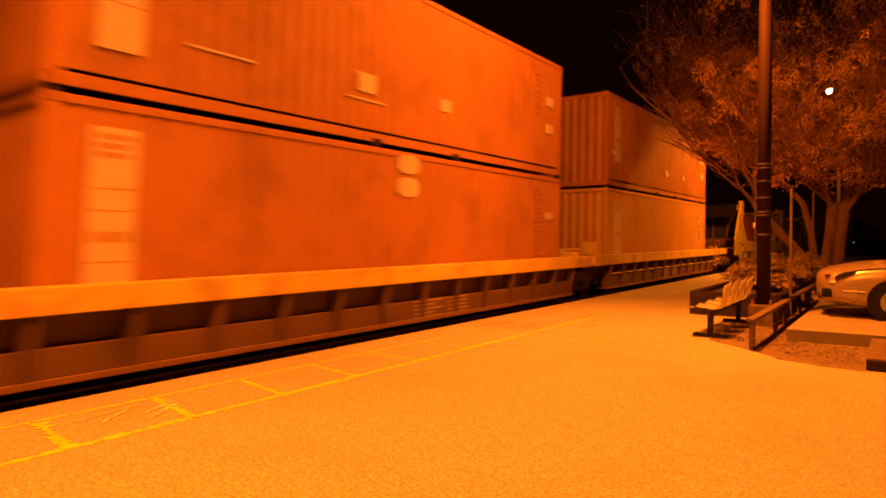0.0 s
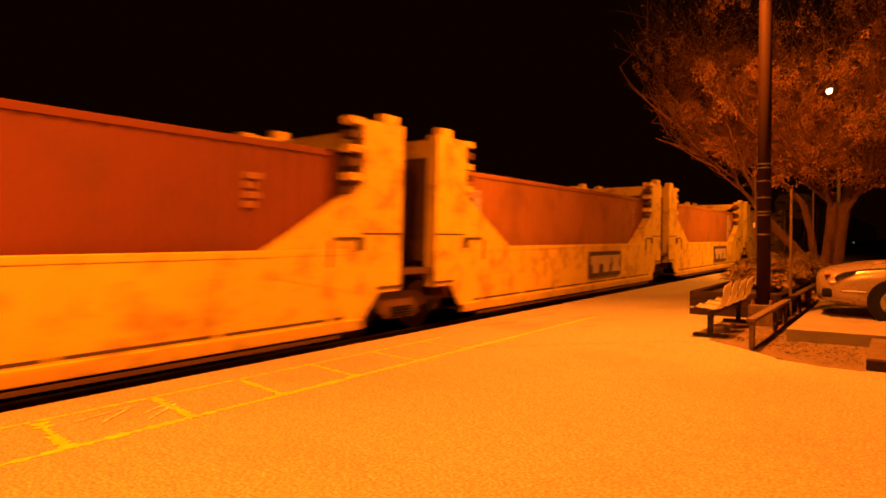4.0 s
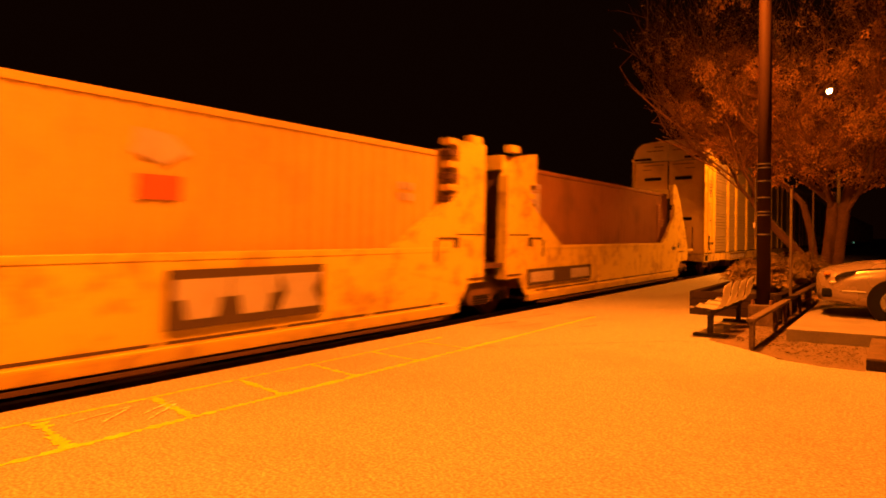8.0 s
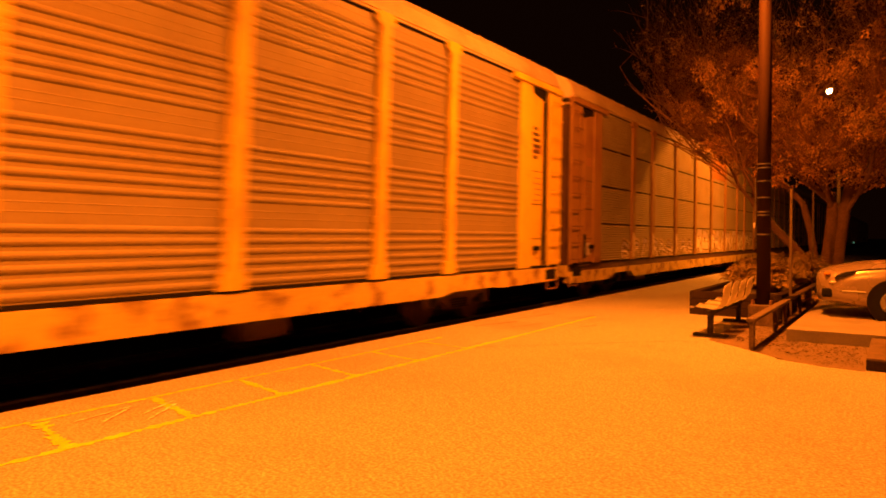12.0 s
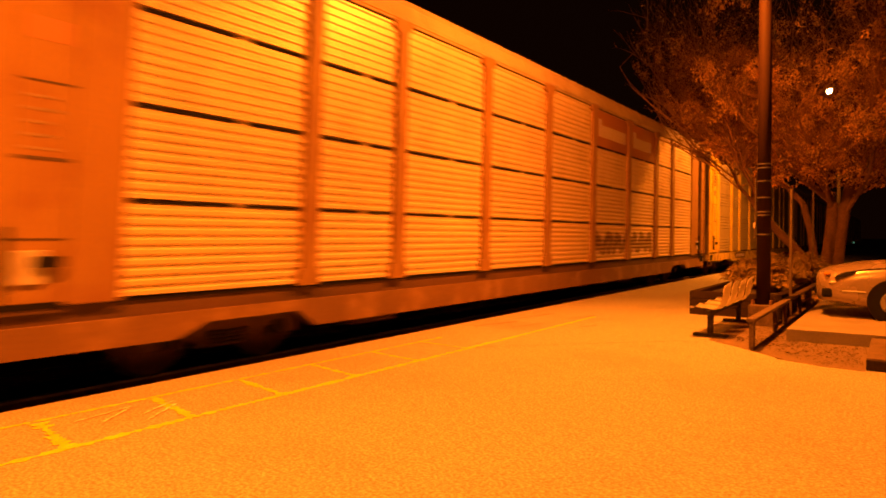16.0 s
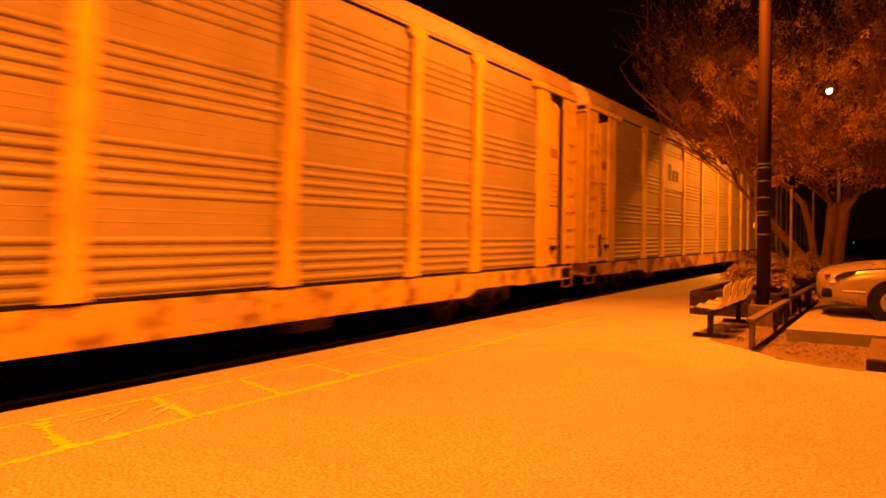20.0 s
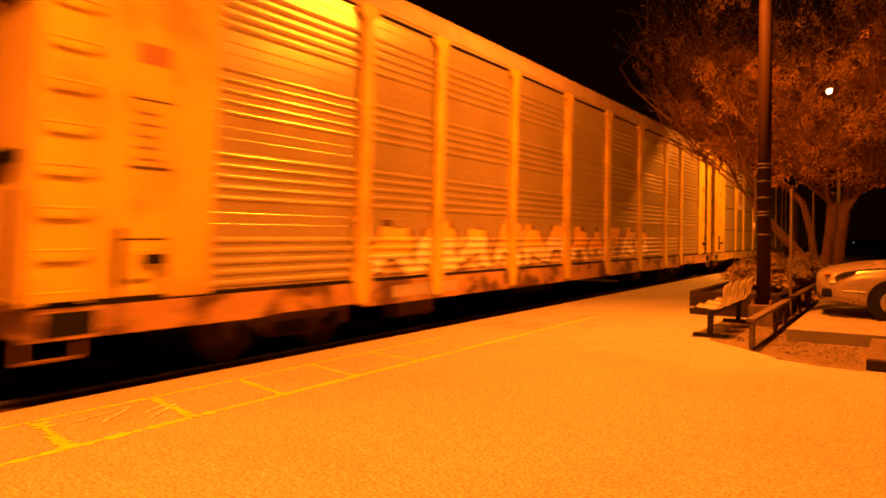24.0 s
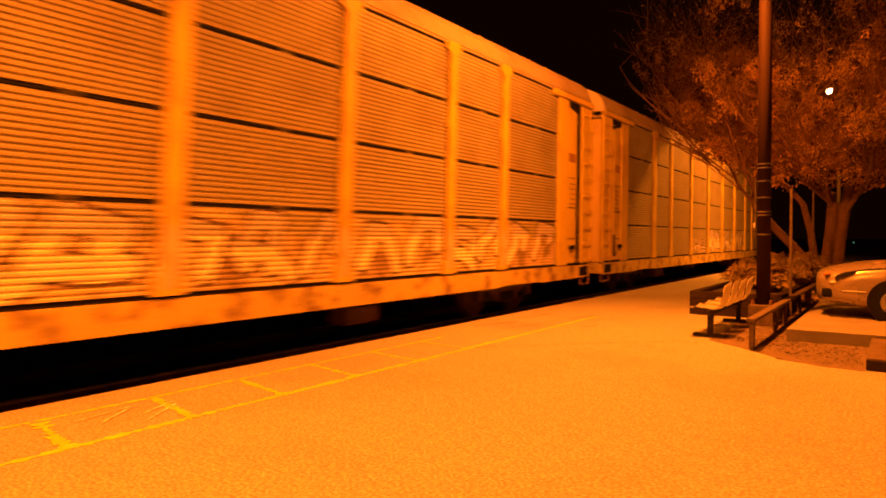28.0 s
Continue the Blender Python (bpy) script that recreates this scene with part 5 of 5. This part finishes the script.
def shrub(x, y, z, rx, ry, rz, seed, n):
    """Arching fronds from a low crown, each feathered with short needles on both sides."""
    r = random.Random(seed)
    verts, faces = [], []
    stems = bmesh.new()
    for i in range(n):
        a = r.uniform(0, 6.2832)
        u = r.uniform(0.15, 1.0) ** 0.7
        foot = Vector((rx * 0.35 * u * math.cos(a), ry * 0.35 * u * math.sin(a), 0.02))
        lift = math.sqrt(max(0.0, 1 - 0.8 * u * u)) * r.uniform(0.75, 1.12)
        tip = Vector((rx * u * math.cos(a) * r.uniform(0.85, 1.1), ry * u * math.sin(a) * r.uniform(0.85, 1.1), rz * lift * 0.86))
        knee = (foot + tip) / 2 + Vector((0, 0, rz * r.uniform(0.28, 0.45)))
        if i % 6 == 0:
            tube(stems, foot, knee, 0.012, 0.007, seg=4)
        for k in range(46):
            f = 0.3 + 0.7 * k / 45
            p = foot * (1 - f) ** 2 + knee * 2 * f * (1 - f) + tip * f * f
            along = (knee * (1 - f) - foot * (1 - f) + (tip - knee) * f).normalized()
            side = along.cross(Vector((0, 0, 1))).normalized()
            d = (along * r.uniform(0.5, 1.0) + side * r.choice((-1, 1)) * r.uniform(0.3, 1.0) + Vector((0, 0, r.uniform(-0.25, 0.55)))).normalized()
            s = r.uniform(0.035, 0.085) * (1.2 - 0.6 * f)
            w = d.orthogonal().normalized() * s * 0.24
            b = p + side * r.gauss(0, 0.015)
            q = len(verts)
            verts += [b - w * 0.5, b + d * s * 0.5 + w, b + d * s, b + d * s * 0.5 - w]
            faces.append((q, q + 1, q + 2, q + 3))
    me = bpy.data.meshes.new("foliage")
    me.from_pydata([tuple(v) for v in verts], [], faces)
    me.materials.append(M["shrub"])
    sh = thing("shrub", "low spreading evergreen shrub in the timber planter", "shrub", pose(x, y, z), group="planter shrubs")
    ob = new("foliage", me)
    ob.parent = sh
    part("stems", stems, "bark", sh)


for i, (x, y, rx, ry, rz) in enumerate(((-2.95, 16.3, 0.55, 0.7, 0.62), (-2.4, 17.3, 0.75, 0.85, 0.78), (-3.1, 18.3, 0.6, 0.8, 0.8), (-2.75, 19.6, 0.7, 0.9, 0.9), (-2.2, 20.8, 0.7, 0.9, 0.9), (-2.25, 15.7, 0.4, 0.55, 0.45), (-2.0, 18.9, 0.55, 0.8, 0.75), (-1.75, 16.9, 0.35, 0.6, 0.4))):
    shrub(x, y, 0.38 if x < -1.8 else 0.0, rx, ry, rz, 50 + i, 270)


# ---- lamp posts and pole ----
def lamp_post(foot, place):
    """A post at foot with an arm that carries the head over the light's place."""
    lp = thing("street_lamp", "dark steel lamp post with a lit sodium head on an arm", "street lamp", group="sodium lamps")
    (fx, fy, fz), (x, y, z) = foot, place
    bm = bmesh.new()
    tube(bm, (fx, fy, fz), (fx, fy, z + 0.2), 0.09, 0.06, seg=14)
    part("pole", bm, "darkmetal", lp, smooth=True)
    bm = bmesh.new()
    tube(bm, (fx, fy, z + 0.16), (x, y, z + 0.3), 0.035, 0.03, seg=8)
    part("arm", bm, "darkmetal", lp)
    bm = bmesh.new()
    box(bm, x - 0.16, x + 0.16, y - 0.2, y + 0.2, z + 0.2, z + 0.34, 0.04)
    part("lamp_head", bm, "darkmetal", lp)
    bm = bmesh.new()
    bmesh.ops.create_uvsphere(bm, u_segments=16, v_segments=8, radius=0.14, matrix=Matrix.Translation((x, y, z + 0.14)) @ Matrix.Diagonal((1, 1, 0.9, 1)))
    part("lens", bm, "lens", lp, smooth=True)


for foot, (place, watts, tint) in zip(((3.4, -4.0, 0.0), (0.6, 10.6, 0.14), (-2.2, 33.6, 0.0)), LAMPS):
    lamp_post(foot, place)

PX, PY = -2.0, 12.83
up = thing("utility_pole", "tall brown steel pole with bright metal straps", "pole")
bm = bmesh.new()
tube(bm, (PX, PY, 0.38), (PX, PY, 9.5), 0.118, 0.1, seg=24)
part("shaft", bm, "pole", up, smooth=True)
bm = bmesh.new()
box(bm, PX - 0.22, PX + 0.22, PY - 0.22, PY + 0.22, 0.0, 0.38, 0.015)
part("block", bm, "fencewood", up, "squat weathered block at the foot")
for dx, dy in ((-0.15, -0.15), (0.15, -0.15), (-0.15, 0.15), (0.15, 0.15)):
    bm = bmesh.new()
    tube(bm, (PX + dx, PY + dy, 0.38), (PX + dx, PY + dy, 0.47), 0.03, seg=8)
    part("bolt", bm, "rust", up)
for z in (1.65, 2.0, 2.06, 2.32, 2.62, 2.86, 2.93):
    bm = bmesh.new()
    tube(bm, (PX, PY, z), (PX, PY, z + 0.022), 0.122, 0.122, seg=24)
    part("strap", bm, "steel", up, "bright metal strap")
bm = bmesh.new()
tube(bm, (PX - 0.13, PY - 0.09, 1.6), (PX - 0.13, PY - 0.09, 2.68), 0.012, seg=6)
part("conduit", bm, "steel", up)
one_box("reflector", "mark", up, PX - 0.16, PX - 0.12, PY - 0.13, PY - 0.12, 1.78, 1.87, 0.004, "small pale reflector plate")

# ---- bench ----
be = thing("bench", "row of pale moulded seats on a dark steel pedestal bench", "bench")
for y in (10.85, 13.05):
    ft = one_box("foot_plate", "darkmetal", be, -2.72, -2.2, y - 0.07, y + 0.07, 0.0, 0.05, 0.01)
    one_box("pedestal", "darkmetal", be, -2.5, -2.42, y - 0.04, y + 0.04, 0.05, 0.4)
one_box("beam", "darkmetal", be, -2.51, -2.41, 10.7, 13.3, 0.36, 0.42, 0.005)


def shell_mesh():
    bm = bmesh.new()
    prof = [(-0.28, 0.44), (-0.26, 0.465), (-0.1, 0.45), (0.06, 0.43), (0.14, 0.45), (0.2, 0.53), (0.245, 0.68), (0.28, 0.84), (0.3, 0.9)]
    rows = []
    for x, z in prof:
        row = []
        for j in range(9):
            u = j / 8 * 2 - 1
            lift = 0.035 * u * u
            back = max(0.0, (z - 0.5) / 0.36)
            row.append(bm.verts.new((x - 0.05 * u * u * back, u * (0.285 - 0.03 * back * back), z + lift * (1 - back) - 0.05 * back * u * u)))
        rows.append(row)
    for a, b in zip(rows[:-1], rows[1:]):
        for j in range(8):
            bm.faces.new((a[j], b[j], b[j + 1], a[j + 1]))
    bmesh.ops.solidify(bm, geom=bm.faces[:], thickness=0.012)
    return mesh_of("seat_shell", bm, "seat", True)


SHELL = shell_mesh()
for k in range(4):
    piece("seat_shell", SHELL, be, pose(-2.46, 10.93 + k * 0.63, 0))

# ---- guard rail between platform and car park ----
fe = thing("fence", "low weathered timber guard rail on short posts", "fence")
for y in (9.86, 11.95, 13.1, 15.2, 17.3, 18.5):
    one_box("post", "fencewood", fe, -1.72, -1.65, y, y + 0.09, 0.0, 0.4, 0.01)
one_box("rail", "fencewood", fe, -1.745, -1.625, 9.8, 18.7, 0.4, 0.455, 0.015)

# ---- saplings with stakes ----
for sx, sy, h in ((-1.775, 14.6, 2.6), (-1.93, 20.3, 2.9)):
    sp = thing("tree_stake", "thin upright wooden stake beside the planter", "stake", group="stakes")
    bm = bmesh.new()
    tube(bm, (sx, sy, 0), (sx, sy, h), 0.03, 0.025, seg=8)
    part("pole", bm, "fencewood", sp)


# ---- tree ----
def tree(base, seed):
    r = random.Random(seed)
    tr = thing("tree", "spreading street tree with bare twigs and young leaves", "tree", pose(*base))
    wood = (([], []), ([], []))       # twigs, stems
    lv, lf = [], []

    def limb(p, q, r0, r1, seg):
        d = (q - p).normalized()
        u = d.orthogonal().normalized()
        w = d.cross(u)
        wv, wf = wood[seg >= 9]
        k = len(wv)
        for c, rr in ((p, r0), (q, r1)):
            for i in range(seg):
                a = 6.2832 * i / seg
                wv.append(tuple(c + u * rr * math.cos(a) + w * rr * math.sin(a)))
        for i in range(seg):
            j = (i + 1) % seg
            wf.append((k + i, k + j, k + seg + j, k + seg + i))

    lamp = Vector(LAMPS[2][0]) - Vector(base) + Vector((0, 0, 0.2))
    gap_line = (Vector((1.7, -23.4, 1.59)) - lamp).normalized()
    # leafy sprays gather in clumps, with bare twigs between
    clumps = []
    for i in range(640):
        z = 2.9 + 6.2 * r.random() ** 1.3
        a, u = r.uniform(0, 6.283), r.uniform(0.3, 1.05)
        reach = 1.5 + 1.0 * (z - 2.6)
        clumps.append((Vector((min(reach, 6.3) * u * math.cos(a), min(reach, 6.3) * u * math.sin(a), z)), r.uniform(0.18, 0.46)))

    def leaf(p, s):
        if (p - lamp).cross(gap_line).length < 0.26:
            return          # a gap in the crown where the lamp shines through
        d = Vector((r.gauss(0, 1), r.gauss(0, 1), r.gauss(0, 1))).normalized()
        t = d.orthogonal().normalized()
        k = len(lv)
        lv.extend([tuple(p), tuple(p + d * s * 0.5 + t * s * 0.3), tuple(p + d * s), tuple(p + d * s * 0.5 - t * s * 0.3)])
        lf.append((k, k + 1, k + 2, k + 3))

    def reach_at(z):
        if z < 3.1:
            return 1.9
        if z < 5.3:
            return 2.4 + (z - 3.1) * 1.27
        if z < 8.6:
            return 5.2 + (z - 5.3) * 0.42
        return max(1.0, 6.6 - (z - 8.6) ** 2 * 0.25)

    def inside(q):
        return math.hypot(q.x, q.y) < reach_at(q.z) * (1.0 if q.x < 0 else 1.08) * r.uniform(0.92, 1.14)

    def grow(p, d, length, rad, depth):
        steps = 3
        for i in range(steps):
            nd = (d + Vector((r.gauss(0, 0.13), r.gauss(0, 0.13), r.gauss(0.08, 0.08)))).normalized()
            q = p + nd * length / steps
            if not inside(q):
                return
            r2 = rad * 0.87
            if depth >= 4 and q.z < 3.0:
                return
            limb(p, q, rad, r2, 9 if depth < 2 else (5 if depth < 4 else 3))
            if depth >= 4:
                full = any((q - c).length_squared < w * w for c, w in clumps)
                for n in range(r.randint(5, 9) if full else r.choice((0, 0, 0, 0, 0, 1))):
                    leaf(p + (q - p) * r.random() + Vector((r.gauss(0, 0.05), r.gauss(0, 0.05), r.gauss(0, 0.05))), r.uniform(0.055, 0.11) if full else r.uniform(0.04, 0.08))
            p, d, rad = q, nd, r2
            if depth < 4 and p.z > 2.6:
                for n in range(3 if p.z < 4.4 else 1):
                    a = r.uniform(0, 6.283)
                    grow(p, Vector((math.cos(a), math.sin(a), r.uniform(0.1, 1.0))).normalized(), r.uniform(0.7, 1.4), 0.014, 5)
            if depth >= 1 and depth < 6 and p.z > 2.5 and (i < 2 or depth > 2):
                side = (d * 0.8 + Vector((r.gauss(0, 0.6), r.gauss(0, 0.6), r.gauss(0.3, 0.35)))).normalized()
                grow(p, side, length * r.uniform(0.5, 0.72), rad * 0.5, depth + 1 if depth < 3 else depth + 2)
        if depth < 6:
            for k in range(2):
                a = 3.1416 * (k + r.uniform(-0.2, 0.2))
                o = d.orthogonal().normalized()
                o.rotate(Matrix.Rotation(a + depth, 3, d))
                nd = (d + o * 0.4 * r.uniform(0.7, 1.3)).normalized()
                grow(p, nd, length * r.uniform(0.7, 0.86), rad * 0.66, depth + 1)

    # one stout furrowed bole, a second stem grown against it, and a lean limb towards the track
    def bole(points, r0, r1):
        n = len(points) - 1
        for i, (p, q) in enumerate(zip(points[:-1], points[1:])):
            limb(Vector(p), Vector(q), r0 + (r1 - r0) * i / n, r0 + (r1 - r0) * (i + 1) / n, 11)
    bole(((0.0, 0.0, -0.05), (0.03, 0.0, 0.25), (0.1, 0.0, 0.9), (0.2, -0.02, 1.7), (0.34, -0.05, 2.6)), 0.29, 0.17)
    bole(((-0.2, -0.05, -0.05), (-0.2, -0.05, 0.3), (-0.1, -0.1, 1.0), (-0.02, -0.12, 1.8), (0.02, -0.15, 2.7)), 0.24, 0.15)
    bole(((-0.3, -0.1, 0.1), (-0.62, -0.15, 0.7), (-1.0, -0.2, 1.25), (-1.6, -0.3, 1.95), (-2.2, -0.4, 2.75)), 0.17, 0.1)
    bole(((-0.3, 0.1, 0.0), (-0.5, 0.25, 0.9), (-0.62, 0.3, 1.8), (-0.85, 0.4, 2.7)), 0.13, 0.09)
    for at, lean, length, rad in (((0.34, -0.05, 2.6), (0.05, -0.3, 1), 2.6, 0.17), ((0.34, -0.05, 2.6), (0.9, 0.2, 1), 2.5, 0.11), ((0.34, -0.05, 2.6), (0.4, 0.9, 1), 2.5, 0.11), ((0.3, -0.05, 2.3), (0.8, -0.9, 1), 2.4, 0.08),
                                  ((0.02, -0.15, 2.7), (-0.35, 0.2, 1), 2.7, 0.12), ((0.02, -0.15, 2.7), (-0.7, -0.6, 1), 2.6, 0.1), ((0.0, -0.15, 2.5), (-0.2, -1.0, 1), 2.4, 0.08),
                                  ((-2.2, -0.4, 2.75), (-0.9, -0.2, 1), 2.2, 0.06), ((-1.7, -0.3, 2.1), (-0.5, -0.7, 1), 2.4, 0.08), ((-2.2, -0.4, 2.75), (-0.2, 0.3, 1), 2.4, 0.08), ((-0.85, 0.4, 2.7), (-0.6, 0.6, 1), 2.4, 0.09)):
        grow(Vector(at), Vector(lean).normalized(), length, rad, 1)
    # long low boughs towards the track
    for k in range(12):
        q = Vector((-2.2, -0.4, 2.75)) + Vector((-0.9, -0.1, 1)).normalized() * r.uniform(0.1, 2.6)
        grow(q, Vector((-1, r.uniform(-1.0, 0.8), r.uniform(0.1, 0.9))).normalized(), r.uniform(1.8, 2.8), 0.028, 2)
    for k in range(7):          # and longer ones that rise towards the track
        q = Vector((-2.2, -0.4, 2.75)) + Vector((-0.7, -0.1, 1)).normalized() * r.uniform(1.0, 3.5)
        grow(q, Vector((-1, r.uniform(-0.9, 0.7), r.uniform(0.5, 1.4))).normalized(), r.uniform(3.0, 4.2), 0.034, 2)
    for (wv, wf), nm, mt in zip(wood, ("twig_mass", "trunk"), ("bark", "trunkbark")):
        me = bpy.data.meshes.new(nm)
        me.from_pydata(wv, [], wf)
        me.materials.append(M[mt])
        for p in me.polygons:
            p.use_smooth = True
        o = new(nm, me)
        o.parent = tr
        if nm == "twig_mass":
            tagged(o, kind="stuff")
    me = bpy.data.meshes.new("crown")
    me.from_pydata(lv, [], lf)
    me.materials.append(M["leaf"])
    o = new("crown", me)
    o.parent = tr


tree((-1.7, 23.4, 0.0), 7)


# ---- parked car ----
def parked_car(m):
    ca = thing("parked_car", "silver parked car with a low rounded nose and dark tyres", "car", m)
    # lengthwise stations from the nose: x, half width, floor, belt, top centre
    st = ((-0.08, 0.42, 0.36, 0.64, 0.72), (-0.03, 0.6, 0.31, 0.68, 0.81), (0.1, 0.76, 0.28, 0.69, 0.87), (0.3, 0.85, 0.25, 0.7, 0.92), (0.6, 0.88, 0.2, 0.78, 0.975), (1.1, 0.895, 0.18, 0.84, 1.02), (1.7, 0.9, 0.18, 0.86, 1.04), (2.6, 0.9, 0.18, 0.88, 1.04), (3.6, 0.9, 0.18, 0.88, 1.04), (4.3, 0.87, 0.22, 0.88, 1.0), (4.75, 0.78, 0.32, 0.8, 0.88), (4.85, 0.6, 0.4, 0.66, 0.7))
    bm = bmesh.new()
    rings = []
    for x, w, f, b, t in st:
        half = [(0.0, f), (w * 0.8, f), (w * 0.97, f + 0.08), (w, (f + b) / 2), (w * 0.97, b), (w * 0.86, b + (t - b) * 0.55), (w * 0.5, t - 0.01), (0.0, t)]
        ring = [(y, z) for y, z in half] + [(-y, z) for y, z in half[-2:0:-1]]
        rings.append([bm.verts.new((x, y, z)) for y, z in ring])
    n = len(rings[0])
    for a, b in zip(rings[:-1], rings[1:]):
        for i in range(n):
            j = (i + 1) % n
            bm.faces.new((a[i], a[j], b[j], b[i]))
    bm.faces.new(rings[0][::-1]), bm.faces.new(rings[-1])
    bmesh.ops.recalc_face_normals(bm, faces=bm.faces)
    bmesh.ops.subdivide_edges(bm, edges=bm.edges[:], cuts=2, smooth=0.6, use_grid_fill=True)
    body = part("body", bm, "carpaint", ca, smooth=True)
    # greenhouse
    bm = bmesh.new()
    g = []
    for x, w, z in ((1.75, 0.72, 1.02), (2.55, 0.6, 1.38), (3.3, 0.6, 1.39), (4.15, 0.68, 1.0)):
        g.append([bm.verts.new((x, s * w, z)) for s in (-1, 1)])
    lo = [[bm.verts.new((x, s * 0.74, 0.8)) for s in (-1, 1)] for x in (1.75, 2.55, 3.3, 4.15)]
    for k in range(3):
        bm.faces.new((g[k][0], g[k][1], g[k + 1][1], g[k + 1][0]))
        for s in (0, 1):
            bm.faces.new((g[k][s], g[k + 1][s], lo[k + 1][s], lo[k][s]))
    bmesh.ops.recalc_face_normals(bm, faces=bm.faces)
    part("windows", bm, "glassdark", ca)
    one_box("roof_panel", "carpaint", ca, 2.5, 3.35, -0.58, 0.58, 1.385, 1.41, 0.01)
    for x in (1.08, 3.7):
        for s in (-1, 1):
            bm = bmesh.new()
            tube(bm, (x, s * 0.84, 0.32), (x, s * 0.907, 0.32), 0.39, seg=40)
            part("wheel_arch", bm, "black", ca)
            bm = bmesh.new()
            tube(bm, (x, s * 0.8, 0.31), (x, s * 0.912, 0.31), 0.318, seg=40)
            ty = part("tyre", bm, "rubber", ca)
            bm = bmesh.new()
            tube(bm, (x, s * 0.91, 0.31), (x, s * 0.925, 0.31), 0.2, 0.19, seg=28)
            for k in range(5):
                a = 1.2566 * k
                tube(bm, (x, s * 0.928, 0.31), (x + 0.18 * math.cos(a), s * 0.928, 0.31 + 0.18 * math.sin(a)), 0.022, seg=6)
            part("rim", bm, "alloy", ty)
    for s in (-1, 1):
        one_box("turn_signal", "amber", ca, 0.05, 0.15, s * 0.7 - 0.07, s * 0.7 + 0.07, 0.745, 0.8, 0.02)
        bm = bmesh.new()
        slab(bm, [(0.22, 0.7), (0.34, 0.735), (0.52, 0.815), (0.52, 0.845), (0.36, 0.815), (0.24, 0.755)], *sorted((s * 0.7, s * 0.862)))
        bmesh.ops.transform(bm, matrix=Matrix(((0, 1, 0, 0), (1, 0, 0, 0), (0, 0, 1, 0), (0, 0, 0, 1))), verts=bm.verts)
        bmesh.ops.recalc_face_normals(bm, faces=bm.faces)
        part("headlight", bm, "glassdark", ca, "dark closed headlight cover")
        bm = bmesh.new()
        tube(bm, (0.33, s * 0.858, 0.485), (0.68, s * 0.89, 0.475), 0.016, seg=8)
        part("side_trim", bm, "alloy", ca)
        one_box("door_mirror", "carpaint", ca, 1.95, 2.1, s * 0.98 - 0.09, s * 0.98 + 0.09, 0.88, 1.0, 0.03)
    # joints of bonnet, wing and bumper; lamp cover, intake
    for s in (-1, 1):
        seam = [(0.5, 0.805, 0.832), (0.7, 0.822, 0.868), (1.1, 0.832, 0.9), (1.7, 0.84, 0.92)]
        bm = bmesh.new()
        for (xa, ya, za), (xb, yb, zb) in zip(seam[:-1], seam[1:]):
            tube(bm, (xa, s * ya, za), (xb, s * yb, zb), 0.013, seg=6)
        part("bonnet_joint", bm, "panelgap", ca)
        bm = bmesh.new()
        bmesh.ops.create_uvsphere(bm, u_segments=16, v_segments=10, radius=1.0, matrix=Matrix.Translation((0.2, s * 0.79, 0.63)) @ Matrix.Diagonal((0.07, 0.045, 0.028, 1)))
        part("lamp_cover", bm, "lamp_cover", ca, "pale clear lamp cover", True)
        one_box("intake", "rubber", ca, 0.02, 0.21, s * 0.71 - 0.1, s * 0.71 + 0.1, 0.36, 0.52, 0.04)
    one_box("bumper", "rubber", ca, -0.1, 0.06, -0.5, 0.5, 0.4, 0.48, 0.02)


parked_car(pose(-1.17, 13.95, 0.18, 0, 0, 3))

# ---- distant lights ----
for x, y, z in ((-5.34, 111.0, 0.85), (-1.2, 128.0, 1.2)):
    sl = thing("signal_lamp", "small distant greenish railway light", "lamp")
    bm = bmesh.new()
    tube(bm, (x, y, 0.0), (x, y, z), 0.05, seg=8)
    part("mast", bm, "darkmetal", sl)
    bm = bmesh.new()
    bmesh.ops.create_icosphere(bm, subdivisions=2, radius=0.12, matrix=Matrix.Translation((x, y, z + 0.1)))
    part("lens", bm, "signal", sl)


# ---- the train runs ----
def run(t):
    """Metres that the train has gone by t seconds: a touch faster at the start."""
    return SPEED * t - 0.9 * max(0.0, 1 - t / 1.6) ** 2


def motions():
    times = [0.0, 0.25, 0.5, 0.75, 1.0, 1.25, 1.6, 2.5, 3.5, 7.0, 14.0, 21.0, 28.0]
    for ob, x, y, z in riders:
        walk(ob, [(t, pose(x, y - run(t), z)) for t in times])
    turn = math.degrees(1 / 0.457)
    for ob, dy in spinners:
        walk(ob, [(k / 30.0, pose(0, dy, 0.457, turn * run(k / 30.0))) for k in (*range(48), *range(48, 841, 2))])


motions()
